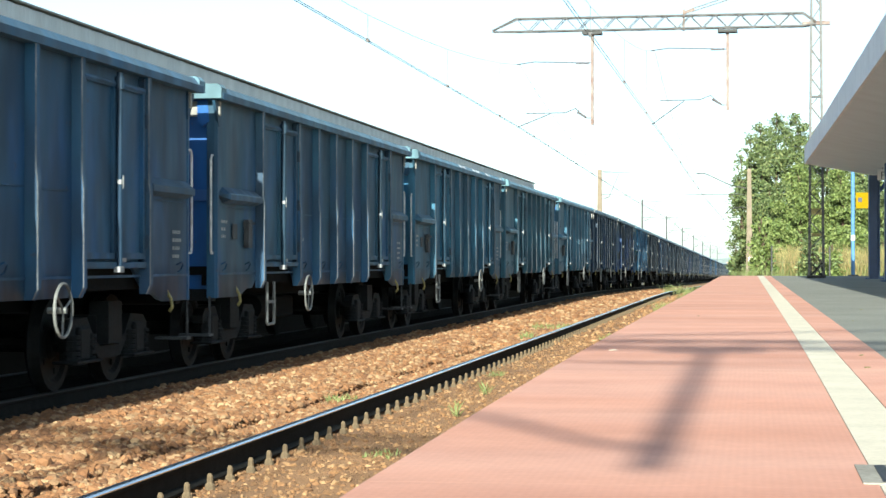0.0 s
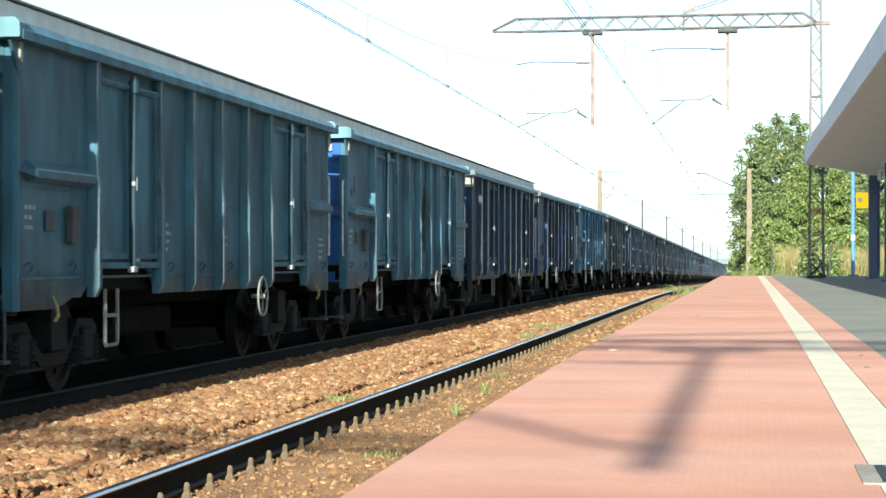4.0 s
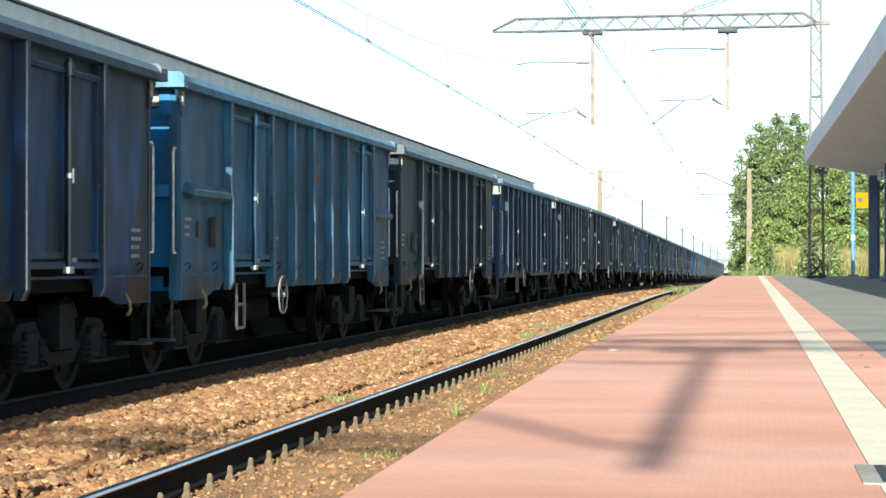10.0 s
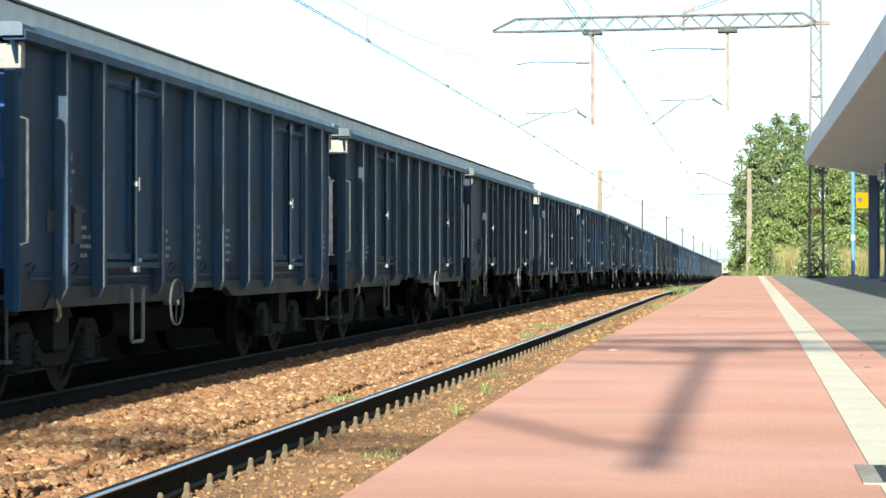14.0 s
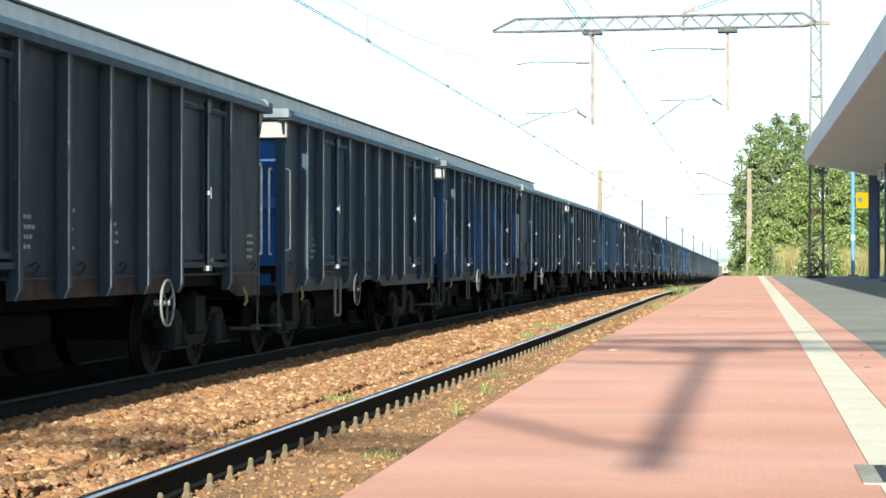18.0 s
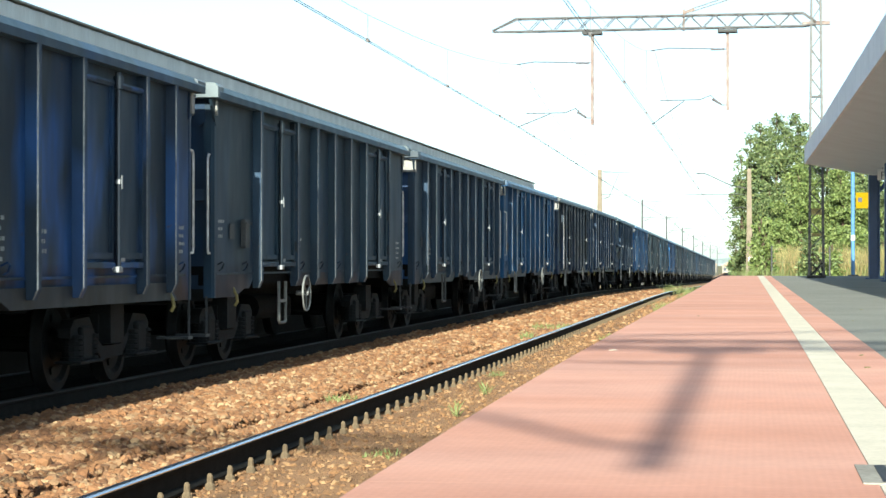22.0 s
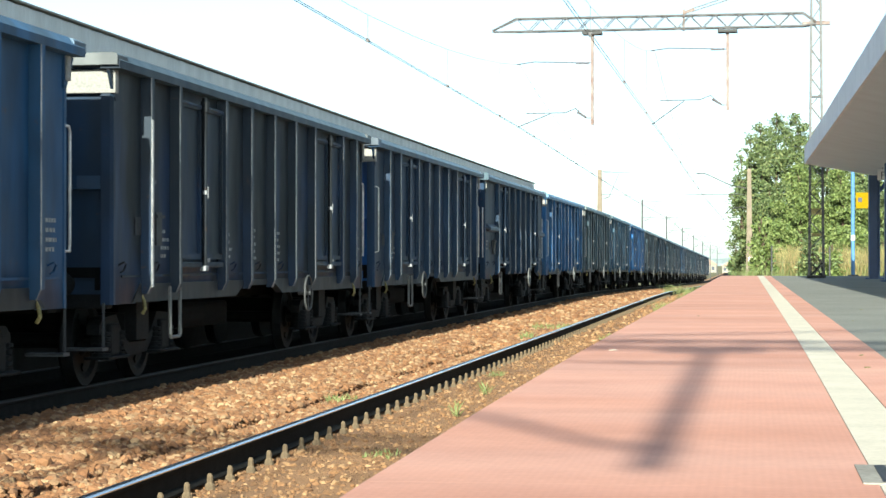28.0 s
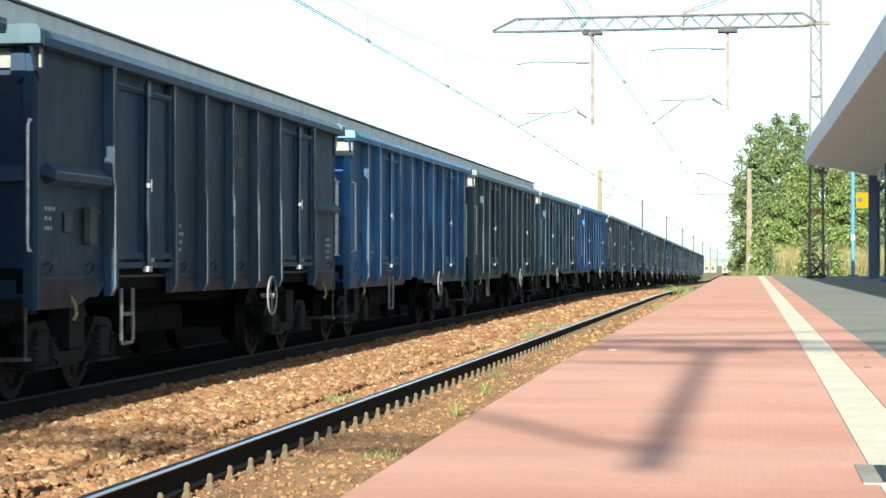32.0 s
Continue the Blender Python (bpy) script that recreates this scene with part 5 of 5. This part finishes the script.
for x, y, h, sp, sd, mt in ((0.45, 98, 4.4, 0.62, 34, "leaf2"), (2.7, 99, 3.6, 0.6, 35, "leaf"), (3.6, 98.5, 3.0, 0.5, 37, "leaf2"), (5.2, 108, 4.0, 1.2, 36, "leaf2"), (0.6, 112, 3.0, 0.9, 25, "leaf2"), (2.6, 111, 2.6, 0.8, 26, "leaf"), (7.0, 113, 3.4, 1.0, 27, "leaf"), (0.3, 138, 6.8, 1.1, 17, "leaf"), (1.4, 124, 4.8, 1.5, 18, "leaf2"), (6.0, 126, 4.6, 1.9, 19, "leaf2"), (8.6, 124, 4.2, 1.7, 20, "leaf2"), (3.4, 122, 3.6, 1.4, 21, "leaf")):
    tree(x, y, h, sp, sd, M[mt], "leafy green bush beside the line", 0.05, "bush")


def blades(name, label, x0, x1, y0, y1, count, height, width, material, seed, base=-0.62, cat="grass", lean=0.25):
    rng = np.random.default_rng(seed)
    p = np.stack([x0 + (x1 - x0) * rng.random(count), y0 + (y1 - y0) * rng.random(count), np.full(count, base)], 1)
    p[:, 2] += grade(p[:, 1]) if base < -0.5 else 0.0
    h = height * (0.5 + 0.7 * rng.random(count))
    a = rng.random(count) * 6.283
    w = np.stack([np.cos(a), np.sin(a), 0 * a], 1) * (width * (0.6 + 0.8 * rng.random(count)))[:, None]
    b = rng.normal(size=(count, 3)) * lean
    b[:, 2] = 1
    top = p + b * h[:, None]
    mid = p + b * (h * 0.55)[:, None] * np.array([0.7, 0.7, 1])
    v = np.stack([p - w * 0.5, mid - w * 0.5, top, mid + w * 0.5], 1)
    return tagged(new(name, np_mesh(name, v.reshape(-1, 3), np.arange(4 * count).reshape(-1, 4), material)), label, cat, kind="stuff")


blades("dry_grass", "tall straw-coloured grass behind the platform's end", 0.7, 11, 100, 117, 19000, 2.5, 0.028, M["straw"], 31)
blades("weeds", "green weeds standing among the dry grass", 0.7, 11, 99, 118, 6000, 2.2, 0.035, M["weed"], 33)
blades("dry_grass", "tall straw-coloured grass and weeds beside the line", -0.4, 1.2, 90, 118, 1200, 1.5, 0.05, M["weed"], 32)
for x, y, h, c, s in ((-3.2, 26.0, 0.08, 26, 0.10), (-2.9, 22.5, 0.16, 14, 0.04), (-4.3, 21.5, 0.09, 40, 0.14), (-2.75, 15.3, 0.05, 22, 0.12), (-2.2, 36.5, 0.20, 160, 0.4), (-4.2, 44, 0.16, 150, 0.45), (-4.1, 38, 0.2, 40, 0.12), (-2.75, 19.3, 0.16, 10, 0.03), (-2.0, 60, 0.3, 260, 0.8), (-1.7, 74, 0.4, 320, 0.9), (-2.4, 95, 0.45, 420, 1.6)):
    b = blades("weed", "small green weed tuft growing in the ballast", -s, s, -s * 2, s * 2, c * 2, h, 0.014, M["weed"], int(y * 10), 0.0, "weed", 0.5)
    b.matrix_basis = pose(x, y, float(bed_height(x) + grade(y)) - 0.005)

# ---- litter on the platform and beside it ----
def scrap(name, label, x, y, z, size, material, seed):
    r = random.Random(seed)
    bm = prism([(size * (0.6 + 0.5 * r.random()) * math.cos(a), size * (0.6 + 0.5 * r.random()) * math.sin(a)) for a in (0.2, 1.2, 2.3, 3.4, 4.6, 5.5)], "z", 0, 0.004)
    for v in bm.verts:
        v.co.z += 0.002 * r.random() * (v.co.x / size + 1)
    return thing(name, label, "litter", pose(x, y, z, 0, 0, seed * 40), bm=bm, material=material)


scrap("paper_scrap", "crumpled white paper scrap lying beside the platform edge", -1.25, 17.6, -0.26, 0.10, M["sign_white"], 1)
scrap("paper_scrap", "small cream paper scrap on the red slabs", -0.86, 12.9, PZ, 0.03, M["white_slab"], 2)
for i, (x, y) in enumerate(((0.62, 12.4), (0.75, 11.6), (0.58, 11.0), (0.9, 19.5), (0.7, 30.0), (1.2, 24.0), (-0.55, 21.0))):
    scrap("fallen_leaf", "small dry leaf lying on the platform", x, y, PZ, 0.013 + 0.004 * (i % 3), M["straw"], 10 + i)

# ---- distance ----
hb = bmesh.new()
prevh = None
for i in range(121):
    x = -1500 + 25 * i
    z = 6 + 5 * math.sin(i * 0.31) + 3 * math.sin(i * 0.83 + 1) + 1.5 * math.sin(i * 2.1)
    cur = (hb.verts.new((x, 1700, -1)), hb.verts.new((x, 1700, max(3, z))), hb.verts.new((x, 1790, -1)))
    if prevh:
        hb.faces.new((prevh[0], cur[0], cur[1], prevh[1]))
        hb.faces.new((prevh[1], cur[1], cur[2], prevh[2]))
    prevh = cur
thing("backdrop", "hazy low wooded hills on the horizon", "hills", kind="structure", bm=hb, material=M["hill"])
for k, (x, y, w, d, h) in enumerate(((-16.5, 800, 5.0, 8, 5.0), (-9.5, 780, 4.2, 7, 4.2), (-3.2, 830, 6.0, 8, 5.5), (-24, 860, 9, 10, 6.5))):
    hut = thing("house", "small far pale house with a reddish roof", "house", pose(x, y, -0.62 + float(grade(y))), group="far houses")
    part("wall", bbox(-w / 2, w / 2, -d / 2, d / 2, 0, h * 0.6), M["concrete"], hut, "pale rendered wall")
    part("roof", prism([(-w / 2 - 0.4, h * 0.6), (w / 2 + 0.4, h * 0.6), (0, h)], "y", -d / 2 - 0.3, d / 2 + 0.3), M["roof_tile"], hut, "pale reddish roof")
    for wx in (-w * 0.25, w * 0.25):
        part("window", bbox(wx - 0.5, wx + 0.5, -d / 2 - 0.05, -d / 2, h * 0.2, h * 0.45), M["dark"], hut, "dark window")
for k, (x, y, h) in enumerate(((-6, 330, 5.0), (-2, 360, 6), (2, 300, 6), (6, 260, 8), (-14, 420, 7), (-18, 380, 6), (-1, 250, 4.0), (10, 300, 9))):
    tree(x if x > -5 else x - 6, y, h, h * 0.38, 50 + k, M["leaf"], "far green tree beside the line", 0.05, "tree", 90, 0.45)


# ---- movement ----
def wheel_rows(a):
    """Quarter turns while the wagon rolls on; the axle sits at y = a on its bogie."""
    rows = []
    ts = np.linspace(0, 32, 481)
    tt, nn = np.array([r[0] for r in RUN]), np.array([r[1] for r in RUN])
    dist = np.interp(ts, tt, nn) * PITCH
    for t, s in zip(ts, dist):
        rows.append((float(t), Matrix.Translation((0, a, 0.46)) @ Matrix.Rotation(s / 0.46, 4, "X")))
    return rows


def motions():
    rolled = {}
    for i, w in enumerate(wagons):
        walk(w, wagon_rows(i))
        for b in w.children:
            for s in b.children:
                if s.name.startswith("wheelset"):
                    key = round(s.location.y, 2)
                    if key not in rolled:
                        walk(s, wheel_rows(key))
                        rolled[key] = s
                    else:
                        s.rotation_mode = "QUATERNION"
                        s.animation_data_create()
                        s.animation_data.action = rolled[key].animation_data.action
                        s.animation_data.action_slot = rolled[key].animation_data.action_slot


motions()
